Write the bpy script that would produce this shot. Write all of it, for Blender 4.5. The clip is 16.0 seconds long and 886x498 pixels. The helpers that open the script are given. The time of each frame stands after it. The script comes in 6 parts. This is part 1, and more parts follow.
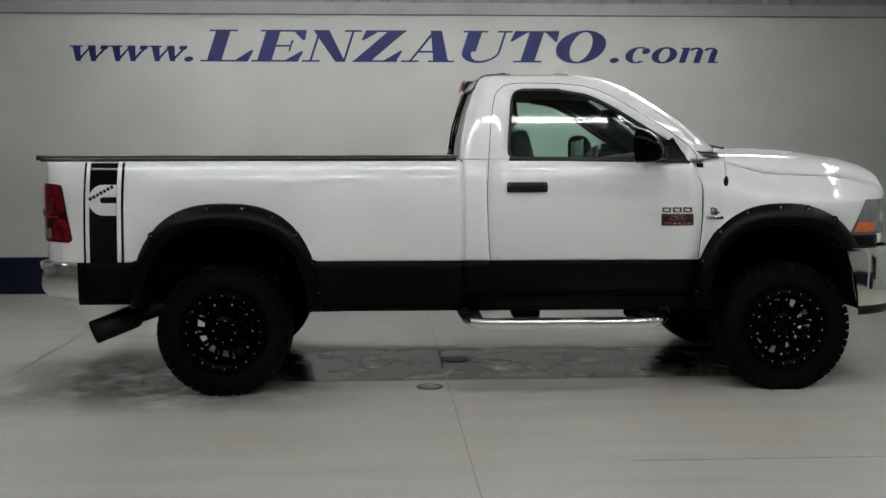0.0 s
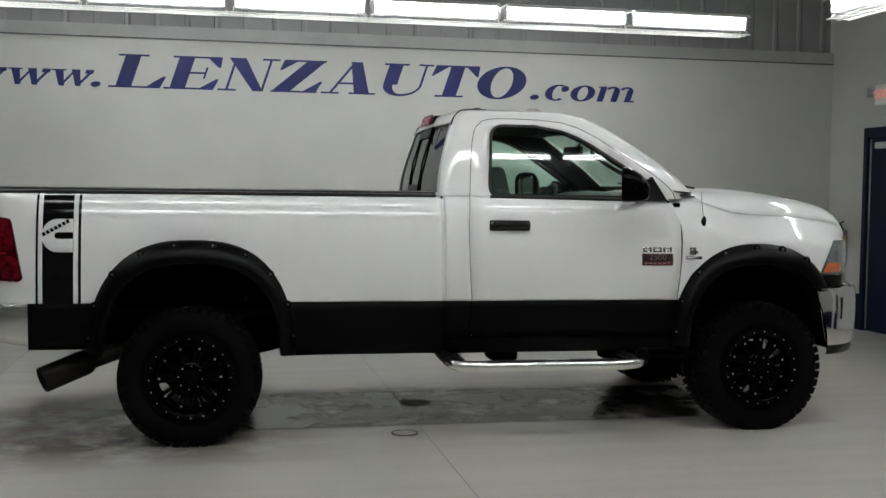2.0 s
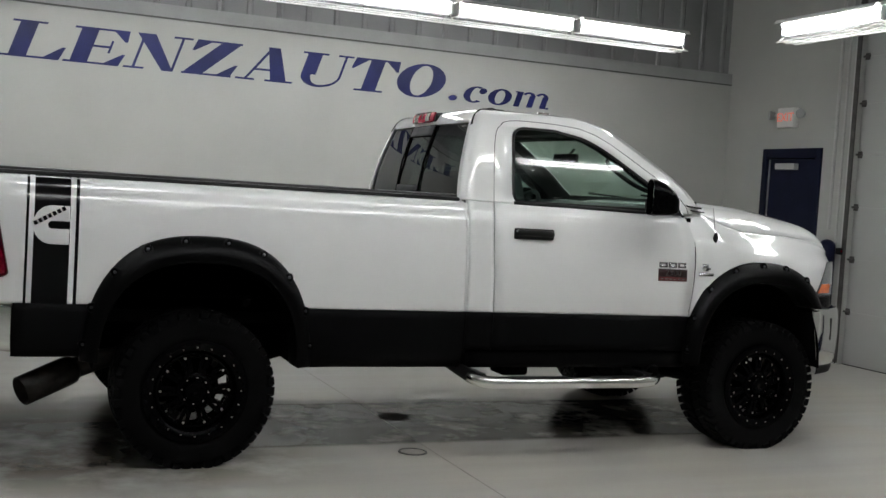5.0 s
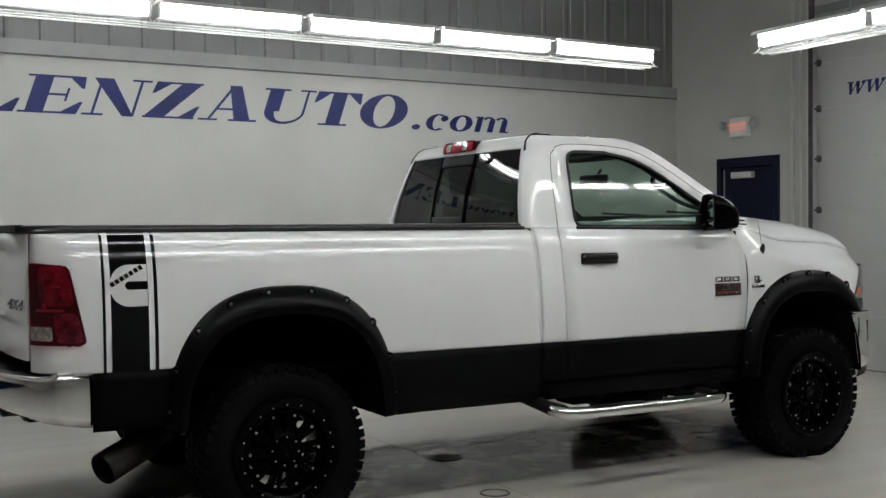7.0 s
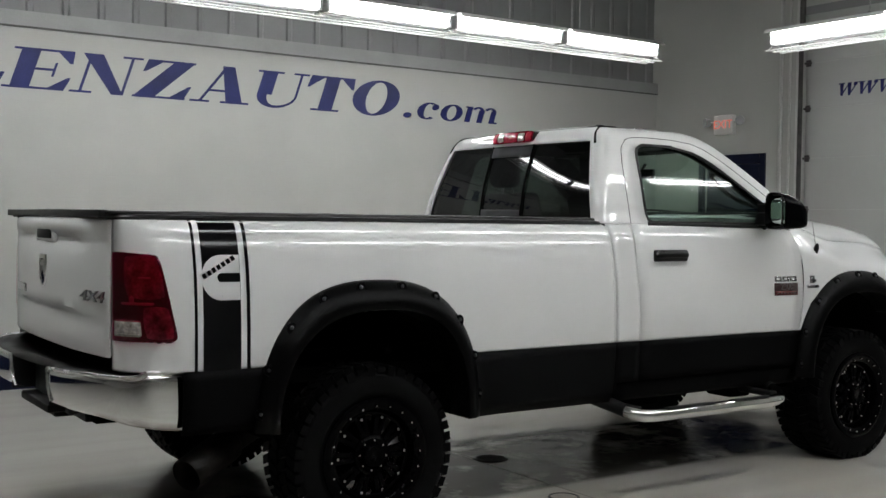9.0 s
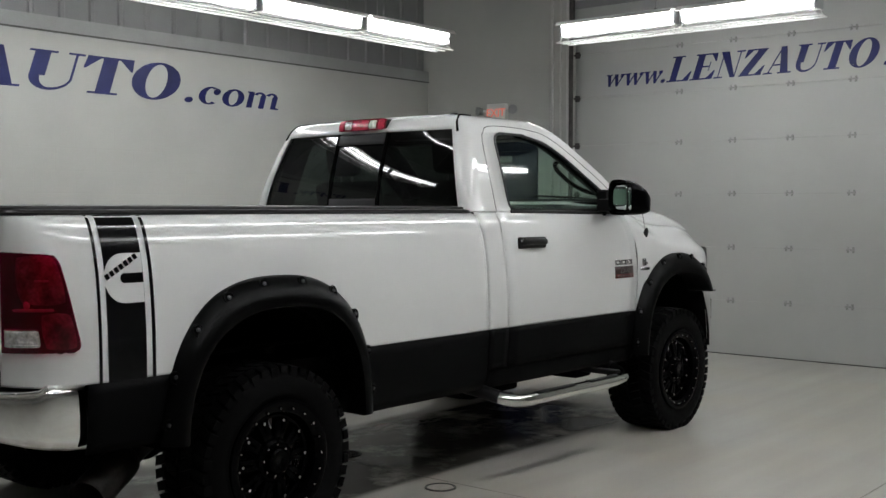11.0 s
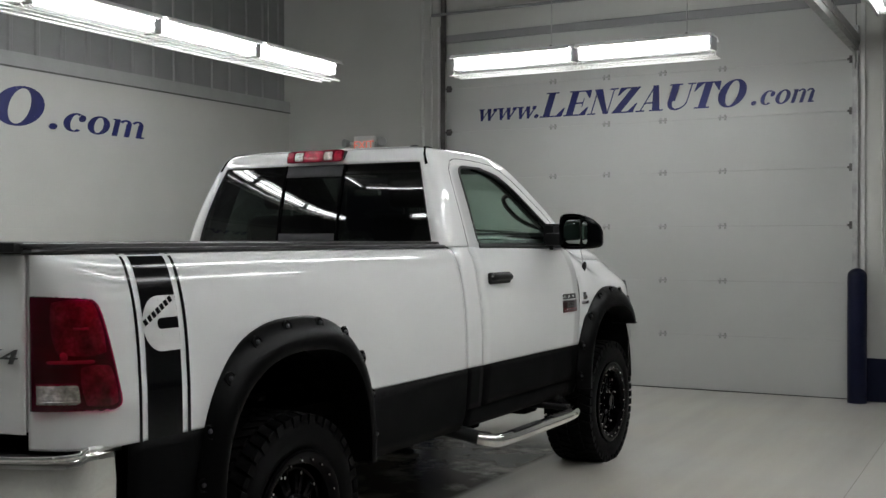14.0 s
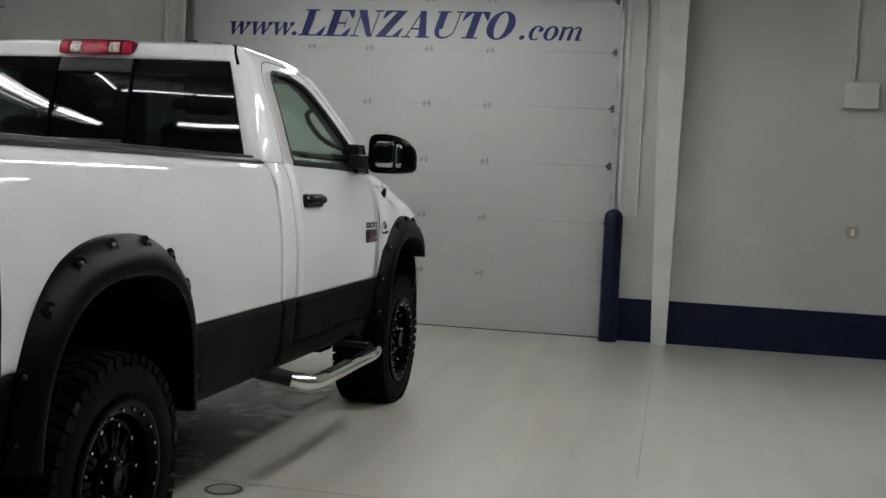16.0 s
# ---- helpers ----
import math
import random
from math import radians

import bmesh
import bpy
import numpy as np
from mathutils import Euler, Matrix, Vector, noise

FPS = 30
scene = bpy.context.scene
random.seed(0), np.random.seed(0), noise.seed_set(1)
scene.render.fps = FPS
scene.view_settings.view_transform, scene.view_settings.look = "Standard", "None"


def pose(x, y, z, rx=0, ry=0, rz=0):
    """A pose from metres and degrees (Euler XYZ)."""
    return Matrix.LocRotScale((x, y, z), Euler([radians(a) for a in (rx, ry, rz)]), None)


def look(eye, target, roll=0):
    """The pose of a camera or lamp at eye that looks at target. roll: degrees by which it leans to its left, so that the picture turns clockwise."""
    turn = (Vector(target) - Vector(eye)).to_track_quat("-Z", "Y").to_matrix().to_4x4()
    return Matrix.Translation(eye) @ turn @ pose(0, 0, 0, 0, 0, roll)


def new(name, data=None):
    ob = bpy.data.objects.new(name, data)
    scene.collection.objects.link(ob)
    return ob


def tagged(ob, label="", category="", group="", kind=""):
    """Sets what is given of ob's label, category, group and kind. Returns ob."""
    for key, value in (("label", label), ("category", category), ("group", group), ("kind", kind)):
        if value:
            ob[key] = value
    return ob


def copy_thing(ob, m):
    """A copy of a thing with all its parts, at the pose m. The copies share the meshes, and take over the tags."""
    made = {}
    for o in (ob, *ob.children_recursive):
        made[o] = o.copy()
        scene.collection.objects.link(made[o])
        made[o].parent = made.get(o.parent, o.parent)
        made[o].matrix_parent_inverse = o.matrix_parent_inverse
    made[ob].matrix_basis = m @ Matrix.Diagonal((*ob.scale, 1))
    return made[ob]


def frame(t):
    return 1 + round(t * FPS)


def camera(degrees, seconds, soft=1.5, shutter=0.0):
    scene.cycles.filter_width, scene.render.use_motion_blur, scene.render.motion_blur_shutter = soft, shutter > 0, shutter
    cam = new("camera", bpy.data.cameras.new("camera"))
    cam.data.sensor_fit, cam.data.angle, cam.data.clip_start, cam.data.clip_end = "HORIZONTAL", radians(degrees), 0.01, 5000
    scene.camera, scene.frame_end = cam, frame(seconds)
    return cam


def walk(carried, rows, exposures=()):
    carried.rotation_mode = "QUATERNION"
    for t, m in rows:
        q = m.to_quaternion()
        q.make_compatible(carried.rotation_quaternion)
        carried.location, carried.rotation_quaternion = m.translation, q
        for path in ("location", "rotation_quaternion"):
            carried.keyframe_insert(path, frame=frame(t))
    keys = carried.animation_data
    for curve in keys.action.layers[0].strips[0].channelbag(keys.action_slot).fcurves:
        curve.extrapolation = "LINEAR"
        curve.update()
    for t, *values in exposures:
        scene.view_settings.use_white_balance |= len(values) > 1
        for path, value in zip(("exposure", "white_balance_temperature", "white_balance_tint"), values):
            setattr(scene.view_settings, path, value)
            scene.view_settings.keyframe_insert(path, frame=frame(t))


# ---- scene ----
cam = camera(44.2, 16.0)
PATH = [
    (0, (0.979, -7.803, 1.489), (1.091, -5.813, 1.322), -0.1),
    (0.5, (0.746, -7.757, 1.505), (0.958, -5.774, 1.35), -1.6),
    (1, (0.555, -7.632, 1.522), (0.886, -5.662, 1.428), 0.2),
    (1.5, (0.356, -7.51, 1.469), (0.638, -5.531, 1.385), -1.3),
    (2, (0.168, -7.433, 1.508), (0.565, -5.476, 1.402), 0.7),
    (2.5, (-0.078, -7.405, 1.489), (0.414, -5.473, 1.33), -0.3),
    (3, (-0.247, -7.255, 1.517), (0.321, -5.34, 1.406), 1.5),
    (5.5, (-1.326, -6.459, 1.482), (-0.472, -4.653, 1.389), 2.3),
    (6, (-1.602, -6.319, 1.481), (-0.663, -4.554, 1.43), 0.7),
    (6.5, (-1.8, -6.176, 1.472), (-0.842, -4.422, 1.391), 0.8),
    (7, (-1.953, -5.924, 1.479), (-0.964, -4.186, 1.441), -0.4),
    (7.5, (-2.125, -5.76, 1.479), (-1.169, -4.006, 1.383), 0.8),
    (8, (-2.382, -5.635, 1.452), (-1.271, -3.978, 1.316), -0.5),
    (8.5, (-2.5, -5.438, 1.465), (-1.384, -3.784, 1.333), 0.7),
    (9, (-2.591, -5.212, 1.488), (-1.451, -3.569, 1.433), 0.8),
    (9.5, (-2.786, -5.097, 1.465), (-1.485, -3.579, 1.416), 0.3),
    (10, (-2.967, -4.933, 1.497), (-1.512, -3.562, 1.441), 0.8),
    (12.5, (-3.307, -3.908, 1.502), (-1.721, -2.691, 1.445), 0.2),
    (13, (-3.42, -3.765, 1.523), (-1.763, -2.644, 1.501), 0.3),
    (13.5, (-3.577, -3.643, 1.513), (-1.828, -2.675, 1.474), -0.3),
    (14, (-3.585, -3.546, 1.514), (-1.823, -2.601, 1.497), -0.1),
    (14.5, (-3.452, -3.363, 1.5), (-1.691, -2.415, 1.446), -1.1),
    (15, (-3.338, -3.153, 1.497), (-1.623, -2.125, 1.473), -0.8),
    (15.5, (-3.352, -2.924, 1.506), (-1.481, -2.218, 1.45), 2.1),
    (16, (-3.239, -2.7, 1.422), (-1.285, -2.291, 1.3), 2.7),
]
walk(cam, [(t, look(eye, target, roll)) for t, eye, target, roll in PATH])

# ---- world and exposure: a closed hall lit by fluorescent tubes ----
world = bpy.data.worlds.new("world")
scene.world = world
world.use_nodes = True
world.node_tree.nodes["Background"].inputs[0].default_value = (0.5, 0.5, 0.5, 1)
world.node_tree.nodes["Background"].inputs[1].default_value = 0.0
TUBE = 25.5
scene.view_settings.exposure = 0.03


# ---- materials ----
def mat(name, base, rough=0.5, metal=0.0, var=0.08, scale=3.0, bump=0.0, bscale=80.0, coat=0.0, rvar=0.08, spec=0.5, ior=1.5):
    m = bpy.data.materials.new(name)
    m.use_nodes = True
    nt = m.node_tree
    N, L = nt.nodes, nt.links
    p = N["Principled BSDF"]
    tc = N.new("ShaderNodeTexCoord")
    n1 = N.new("ShaderNodeTexNoise")
    n1.inputs["Scale"].default_value = scale
    n1.inputs["Detail"].default_value = 6
    n2 = N.new("ShaderNodeTexNoise")
    n2.inputs["Scale"].default_value = bscale
    n2.inputs["Detail"].default_value = 3
    L.new(tc.outputs["Object"], n1.inputs["Vector"])
    L.new(tc.outputs["Object"], n2.inputs["Vector"])
    ramp = N.new("ShaderNodeMapRange")
    ramp.inputs["From Min"].default_value, ramp.inputs["From Max"].default_value = 0.3, 0.7
    ramp.inputs["To Min"].default_value, ramp.inputs["To Max"].default_value = 1 - var, 1 + var
    L.new(n1.outputs["Fac"], ramp.inputs["Value"])
    fine = N.new("ShaderNodeMapRange")
    fine.inputs["From Min"].default_value, fine.inputs["From Max"].default_value = 0.3, 0.7
    fine.inputs["To Min"].default_value, fine.inputs["To Max"].default_value = 1 - var * 0.4, 1 + var * 0.4
    L.new(n2.outputs["Fac"], fine.inputs["Value"])
    mul = N.new("ShaderNodeMath")
    mul.operation = "MULTIPLY"
    L.new(ramp.outputs[0], mul.inputs[0])
    L.new(fine.outputs[0], mul.inputs[1])
    col = N.new("ShaderNodeVectorMath")
    col.operation = "SCALE"
    col.inputs[0].default_value = base
    L.new(mul.outputs[0], col.inputs["Scale"])
    L.new(col.outputs[0], p.inputs["Base Color"])
    rr = N.new("ShaderNodeMapRange")
    rr.inputs["From Min"].default_value, rr.inputs["From Max"].default_value = 0.3, 0.7
    rr.inputs["To Min"].default_value, rr.inputs["To Max"].default_value = max(0.01, rough - rvar * rough), min(1, rough + rvar * rough)
    L.new(n1.outputs["Fac"], rr.inputs["Value"])
    L.new(rr.outputs[0], p.inputs["Roughness"])
    p.inputs["Metallic"].default_value = metal
    p.inputs["Coat Weight"].default_value = coat
    p.inputs["Coat Roughness"].default_value = 0.03
    p.inputs["Coat IOR"].default_value = 1.7 if coat == 1.0 else 1.5
    p.inputs["Specular IOR Level"].default_value = spec
    p.inputs["IOR"].default_value = ior
    if bump:
        b = N.new("ShaderNodeBump")
        b.inputs["Strength"].default_value = bump
        b.inputs["Distance"].default_value = 0.004
        L.new(n2.outputs["Fac"], b.inputs["Height"])
        L.new(b.outputs[0], p.inputs["Normal"])
    return m


def glass_mat(name, tint, gloss=0.02):
    m = bpy.data.materials.new(name)
    m.use_nodes = True
    nt = m.node_tree
    N, L = nt.nodes, nt.links
    N.remove(N["Principled BSDF"])
    t = N.new("ShaderNodeBsdfTransparent")
    t.inputs[0].default_value = (*tint, 1)
    g = N.new("ShaderNodeBsdfGlossy")
    g.inputs["Roughness"].default_value = gloss
    lw = N.new("ShaderNodeLayerWeight")
    lw.inputs["Blend"].default_value = 0.5
    pw = N.new("ShaderNodeMath")
    pw.operation = "POWER"
    pw.inputs[1].default_value = 5
    L.new(lw.outputs["Facing"], pw.inputs[0])
    fr = N.new("ShaderNodeMath")
    fr.operation = "MULTIPLY_ADD"
    fr.inputs[1].default_value, fr.inputs[2].default_value = 0.92, 0.055
    L.new(pw.outputs[0], fr.inputs[0])
    mx = N.new("ShaderNodeMixShader")
    L.new(fr.outputs[0], mx.inputs[0])
    L.new(t.outputs[0], mx.inputs[1])
    L.new(g.outputs[0], mx.inputs[2])
    L.new(mx.outputs[0], N["Material Output"].inputs[0])
    return m


def emit_mat(name, colour, strength):
    m = bpy.data.materials.new(name)
    m.use_nodes = True
    p = m.node_tree.nodes["Principled BSDF"]
    p.inputs["Base Color"].default_value = (*colour, 1)
    p.inputs["Emission Color"].default_value = (*colour, 1)
    p.inputs["Emission Strength"].default_value = strength
    return m


def wall_mat(name, base, rough):
    """Painted concrete block: faint courses under thick paint, roller marks and scuffs."""
    m = mat(name, base, rough, var=0.05, scale=1.3, bump=0.12, bscale=140)
    nt = m.node_tree
    N, L = nt.nodes, nt.links
    p = N["Principled BSDF"]
    geo = N.new("ShaderNodeNewGeometry")
    sep = N.new("ShaderNodeSeparateXYZ")
    L.new(geo.outputs["Position"], sep.inputs[0])
    add = N.new("ShaderNodeMath")
    L.new(sep.outputs[0], add.inputs[0])
    L.new(sep.outputs[1], add.inputs[1])
    com = N.new("ShaderNodeCombineXYZ")
    L.new(add.outputs[0], com.inputs[0])
    L.new(sep.outputs[2], com.inputs[1])
    br = N.new("ShaderNodeTexBrick")
    br.inputs["Scale"].default_value = 1.0
    br.inputs["Brick Width"].default_value = 0.406
    br.inputs["Row Height"].default_value = 0.203
    br.inputs["Mortar Size"].default_value = 0.006
    br.inputs["Mortar Smooth"].default_value = 0.6
    L.new(com.outputs[0], br.inputs["Vector"])
    b2 = N.new("ShaderNodeBump")
    b2.invert = True
    b2.inputs["Strength"].default_value = 0.13
    b2.inputs["Distance"].default_value = 0.004
    L.new(br.outputs["Fac"], b2.inputs["Height"])
    old = p.inputs["Normal"].links[0].from_socket
    L.new(old, b2.inputs["Normal"])
    L.new(b2.outputs[0], p.inputs["Normal"])
    return m


def floor_mat():
    """Sealed grey concrete: cloudy tone, fine speckle, damp dark patches where the truck has dripped, deepened to paint
    its shade.
    """
    m = mat("floor_concrete", (0.54, 0.524, 0.486), 0.26, var=0.05, scale=0.7, bump=0.02, bscale=220, rvar=0.1)
    nt = m.node_tree
    N, L = nt.nodes, nt.links
    p = N["Principled BSDF"]
    geo = N.new("ShaderNodeNewGeometry")
    sep = N.new("ShaderNodeSeparateXYZ")
    L.new(geo.outputs["Position"], sep.inputs[0])

    def band(socket, lo, hi, soft):
        a = N.new("ShaderNodeMapRange")
        a.inputs["From Min"].default_value, a.inputs["From Max"].default_value = lo - soft, lo + soft
        L.new(socket, a.inputs["Value"])
        c = N.new("ShaderNodeMapRange")
        c.inputs["From Min"].default_value, c.inputs["From Max"].default_value = hi - soft, hi + soft
        c.inputs["To Min"].default_value, c.inputs["To Max"].default_value = 1, 0
        L.new(socket, c.inputs["Value"])
        k = N.new("ShaderNodeMath")
        k.operation = "MULTIPLY"
        L.new(a.outputs[0], k.inputs[0])
        L.new(c.outputs[0], k.inputs[1])
        return k.outputs[0]

    def times(a, c):
        k = N.new("ShaderNodeMath")
        k.operation = "MULTIPLY"
        L.new(a, k.inputs[0])
        L.new(c, k.inputs[1])
        return k.outputs[0]

    # wet patch, spread and darkened to paint the shadow below the truck too
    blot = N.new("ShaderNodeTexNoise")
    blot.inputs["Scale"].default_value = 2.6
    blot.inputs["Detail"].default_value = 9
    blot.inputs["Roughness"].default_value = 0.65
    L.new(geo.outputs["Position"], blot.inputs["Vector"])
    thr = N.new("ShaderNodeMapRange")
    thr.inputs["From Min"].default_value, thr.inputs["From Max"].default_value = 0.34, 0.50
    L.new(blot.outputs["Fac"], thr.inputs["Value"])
    damp_shade = times(times(band(sep.outputs[0], 0.1, 3.9, 0.25), band(sep.outputs[1], -0.58, 0.62, 0.03)), thr.outputs[0])
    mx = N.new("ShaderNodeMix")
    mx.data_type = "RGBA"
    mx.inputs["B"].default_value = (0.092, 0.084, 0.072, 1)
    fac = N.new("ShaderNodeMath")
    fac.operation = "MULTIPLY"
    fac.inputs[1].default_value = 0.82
    L.new(damp_shade, fac.inputs[0])
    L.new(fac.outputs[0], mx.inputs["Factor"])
    L.new(p.inputs["Base Color"].links[0].from_socket, mx.inputs["A"])
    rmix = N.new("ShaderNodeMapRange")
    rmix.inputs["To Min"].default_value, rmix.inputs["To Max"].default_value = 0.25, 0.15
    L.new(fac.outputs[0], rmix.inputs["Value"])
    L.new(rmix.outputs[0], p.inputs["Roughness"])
    # brown dirt the truck's rear has shed, deepened with its shadow painted in
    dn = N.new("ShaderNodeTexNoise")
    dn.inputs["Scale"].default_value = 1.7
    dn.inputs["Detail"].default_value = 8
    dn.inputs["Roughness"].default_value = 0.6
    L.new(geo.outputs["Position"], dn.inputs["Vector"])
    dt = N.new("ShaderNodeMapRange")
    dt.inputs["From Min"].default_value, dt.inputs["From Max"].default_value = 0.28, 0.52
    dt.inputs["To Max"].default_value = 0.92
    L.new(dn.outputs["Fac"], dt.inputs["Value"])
    dirt_shade = times(times(band(sep.outputs[0], -1.45, 0.5, 0.5), band(sep.outputs[1], -1.25, 0.5, 0.35)), dt.outputs[0])
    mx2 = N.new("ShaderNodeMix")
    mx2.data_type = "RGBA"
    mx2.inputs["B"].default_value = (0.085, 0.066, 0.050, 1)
    L.new(dirt_shade, mx2.inputs["Factor"])
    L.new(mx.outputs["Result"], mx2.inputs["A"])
    # ochre film left by dried water round the wet strip
    wn = N.new("ShaderNodeTexNoise")
    wn.inputs["Scale"].default_value = 0.9
    wn.inputs["Detail"].default_value = 6
    L.new(geo.outputs["Position"], wn.inputs["Vector"])
    wt = N.new("ShaderNodeMapRange")
    wt.inputs["From Min"].default_value, wt.inputs["From Max"].default_value = 0.38, 0.62
    wt.inputs["To Max"].default_value = 0.55
    L.new(wn.outputs["Fac"], wt.inputs["Value"])
    film = times(times(band(sep.outputs[0], -1.5, 6.6, 0.6), band(sep.outputs[1], -2.6, 1.6, 0.7)), wt.outputs[0])
    mx3 = N.new("ShaderNodeMix")
    mx3.data_type = "RGBA"
    mx3.inputs["B"].default_value = (0.56, 0.515, 0.43, 1)
    L.new(film, mx3.inputs["Factor"])
    L.new(p.inputs["Base Color"].links[0].from_socket, mx3.inputs["A"])
    L.new(mx3.outputs["Result"], mx.inputs["A"])
    # faint tyre-rubber streaks along the bay
    st = N.new("ShaderNodeTexNoise")
    st.inputs["Scale"].default_value = 1.0
    st.inputs["Detail"].default_value = 5
    sc = N.new("ShaderNodeVectorMath")
    sc.operation = "MULTIPLY"
    sc.inputs[1].default_value = (0.35, 5.0, 1.0)
    L.new(geo.outputs["Position"], sc.inputs[0])
    L.new(sc.outputs[0], st.inputs["Vector"])
    sm = N.new("ShaderNodeMapRange")
    sm.inputs["From Min"].default_value, sm.inputs["From Max"].default_value = 0.35, 0.7
    sm.inputs["To Min"].default_value, sm.inputs["To Max"].default_value = 1.0, 0.92
    L.new(st.outputs["Fac"], sm.inputs["Value"])
    sv = N.new("ShaderNodeVectorMath")
    sv.operation = "SCALE"
    L.new(mx2.outputs["Result"], sv.inputs[0])
    L.new(sm.outputs[0], sv.inputs["Scale"])
    L.new(sv.outputs[0], p.inputs["Base Color"])
    return m


WALL = wall_mat("wall_paint", (0.445, 0.447, 0.421), 0.55)
NAVY = mat("navy_paint", (0.006, 0.008, 0.026), 0.4, var=0.2, scale=4, spec=0.5, ior=1.27)
NAVYSIGN = mat("navy_vinyl", (0.017, 0.021, 0.105), 0.32, var=0.3, scale=2.5, spec=0.5, ior=1.22)
METAL = mat("grey_metal_sheet", (0.235, 0.237, 0.237), 0.55, metal=0.2, var=0.08, scale=2)
STEEL = mat("galvanised_steel", (0.38, 0.38, 0.37), 0.42, metal=0.8, var=0.2, scale=12)
RUST = mat("dark_steel", (0.10, 0.095, 0.09), 0.55, metal=0.5, var=0.3, scale=10)
GDOOR = mat("garage_door_skin", (0.40, 0.402, 0.385), 0.45, var=0.04, scale=1.0, bump=0.05, bscale=300)
FLOOR = floor_mat()
CEIL = mat("ceiling_lining", (0.30, 0.30, 0.29), 0.8, var=0.06)
FIXT = mat("white_enamel", (0.75, 0.75, 0.73), 0.35, var=0.04)
TUBES = emit_mat("fluorescent_tube", (0.962, 0.98, 0.995), TUBE)
CAST = mat("cast_iron", (0.09, 0.085, 0.08), 0.55, metal=0.6, var=0.3, scale=20, bump=0.3)
JOINT = mat("joint_filler", (0.23, 0.215, 0.19), 0.8, var=0.2, scale=20)
BOX = mat("grey_box_enamel", (0.5, 0.5, 0.48), 0.45, var=0.05)
BEIGE = mat("beige_plastic", (0.34, 0.30, 0.21), 0.45, var=0.05)
EXITRED = emit_mat("exit_red", (1.0, 0.25, 0.18), 0.42)
WHITEPL = mat("white_plastic", (0.7, 0.7, 0.68), 0.4, var=0.03)
GREYPL = mat("grey_plastic", (0.3, 0.3, 0.3), 0.4, var=0.05)

PAINT = mat("white_car_paint", (0.84, 0.842, 0.833), 0.85, var=0.015, scale=2, coat=1.0, spec=0.15)
DARKWRAP = mat("charcoal_body_coating", (0.0030, 0.0030, 0.0033), 0.6, var=0.25, scale=5, bump=0.15, bscale=420, spec=0.5, ior=1.16)
FLAREM = mat("black_textured_plastic", (0.0020, 0.0020, 0.0021), 0.34, var=0.25, scale=9, bump=0.2, bscale=500, spec=0.5, ior=1.19)
RUBBER = mat("tyre_rubber", (0.0035, 0.0035, 0.0036), 0.6, var=0.3, scale=8, bump=0.25, bscale=200, spec=0.5, ior=1.15)
GLOSSB = mat("gloss_black_wheel", (0.0015, 0.0015, 0.0018), 0.2, var=0.1, scale=10, coat=0.0, spec=0.5, ior=1.15)
BLACK = mat("satin_black", (0.005, 0.005, 0.005), 0.5, var=0.2, scale=10, spec=0.3)
UNDER = mat("black_undercoat", (0.003, 0.003, 0.003), 0.9, var=0.3, scale=6, bump=0.3, spec=0.5, ior=1.1)
LIPCH = mat("polished_lip", (0.85, 0.85, 0.84), 0.27, metal=1.0, var=0.03, scale=5)
BARREL = mat("machined_barrel", (0.75, 0.75, 0.74), 0.2, metal=1.0, var=0.1, scale=8)
CHROME = mat("chrome", (0.82, 0.82, 0.81), 0.07, metal=1.0, var=0.03, scale=5)
BOLTM = mat("dull_bolt_steel", (0.16, 0.16, 0.165), 0.3, metal=1.0, var=0.1, scale=40)
SATINCH = mat("satin_chrome", (0.45, 0.45, 0.46), 0.22, metal=1.0, var=0.05)
EXH = mat("sooty_steel", (0.020, 0.018, 0.016), 0.42, var=0.5, scale=14, bump=0.2, bscale=120, spec=0.1)
VINYLB = mat("black_vinyl", (0.003, 0.003, 0.0035), 0.1, var=0.1, scale=5, spec=0.5, ior=1.36)
VINYLW = mat("white_vinyl", (0.72, 0.72, 0.71), 0.3, var=0.02)
TONN = mat("tonneau_vinyl", (0.012, 0.012, 0.012), 0.6, var=0.2, scale=12, bump=0.2, bscale=300)
RAIL = mat("black_aluminium_rail", (0.02, 0.02, 0.02), 0.38, metal=0.4, var=0.15, scale=8)
REDC = mat("brake_light_lens", (0.40, 0.002, 0.026), 0.25, var=0.45, scale=45, spec=0.3, coat=0.6)
REDL = mat("red_lens", (0.36, 0.002, 0.026), 0.4, var=0.3, scale=60, spec=0.15)
CARGOL = mat("cargo_lamp_lens", (0.50, 0.36, 0.35), 0.15, var=0.6, scale=45, coat=1.0)
REDD = mat("deep_red_lens", (0.13, 0.0008, 0.009), 0.16, var=0.3, scale=7, coat=0.1, spec=0.2)
CLEARL = mat("clear_lens", (0.27, 0.225, 0.21), 0.12, var=0.45, scale=45, coat=1.0)
HEADL = mat("headlamp_lens", (0.28, 0.29, 0.30), 0.08, metal=0.5, var=0.3, scale=12, coat=1.0)
AMBER = mat("amber_lens", (0.75, 0.16, 0.03), 0.15, var=0.2, scale=20, coat=1.0)
BADGED = mat("badge_dark_red", (0.030, 0.009, 0.008), 0.35, var=0.2, scale=30)
BADGER = mat("badge_red", (0.14, 0.015, 0.015), 0.3, var=0.1)
SEATM = mat("dark_cloth", (0.035, 0.037, 0.038), 0.85, var=0.15, scale=20, bump=0.2)
DASHM = mat("dash_plastic", (0.03, 0.032, 0.033), 0.55, var=0.1, scale=10, bump=0.15, bscale=400)
LINER = mat("headliner", (0.22, 0.22, 0.21), 0.9, var=0.05)
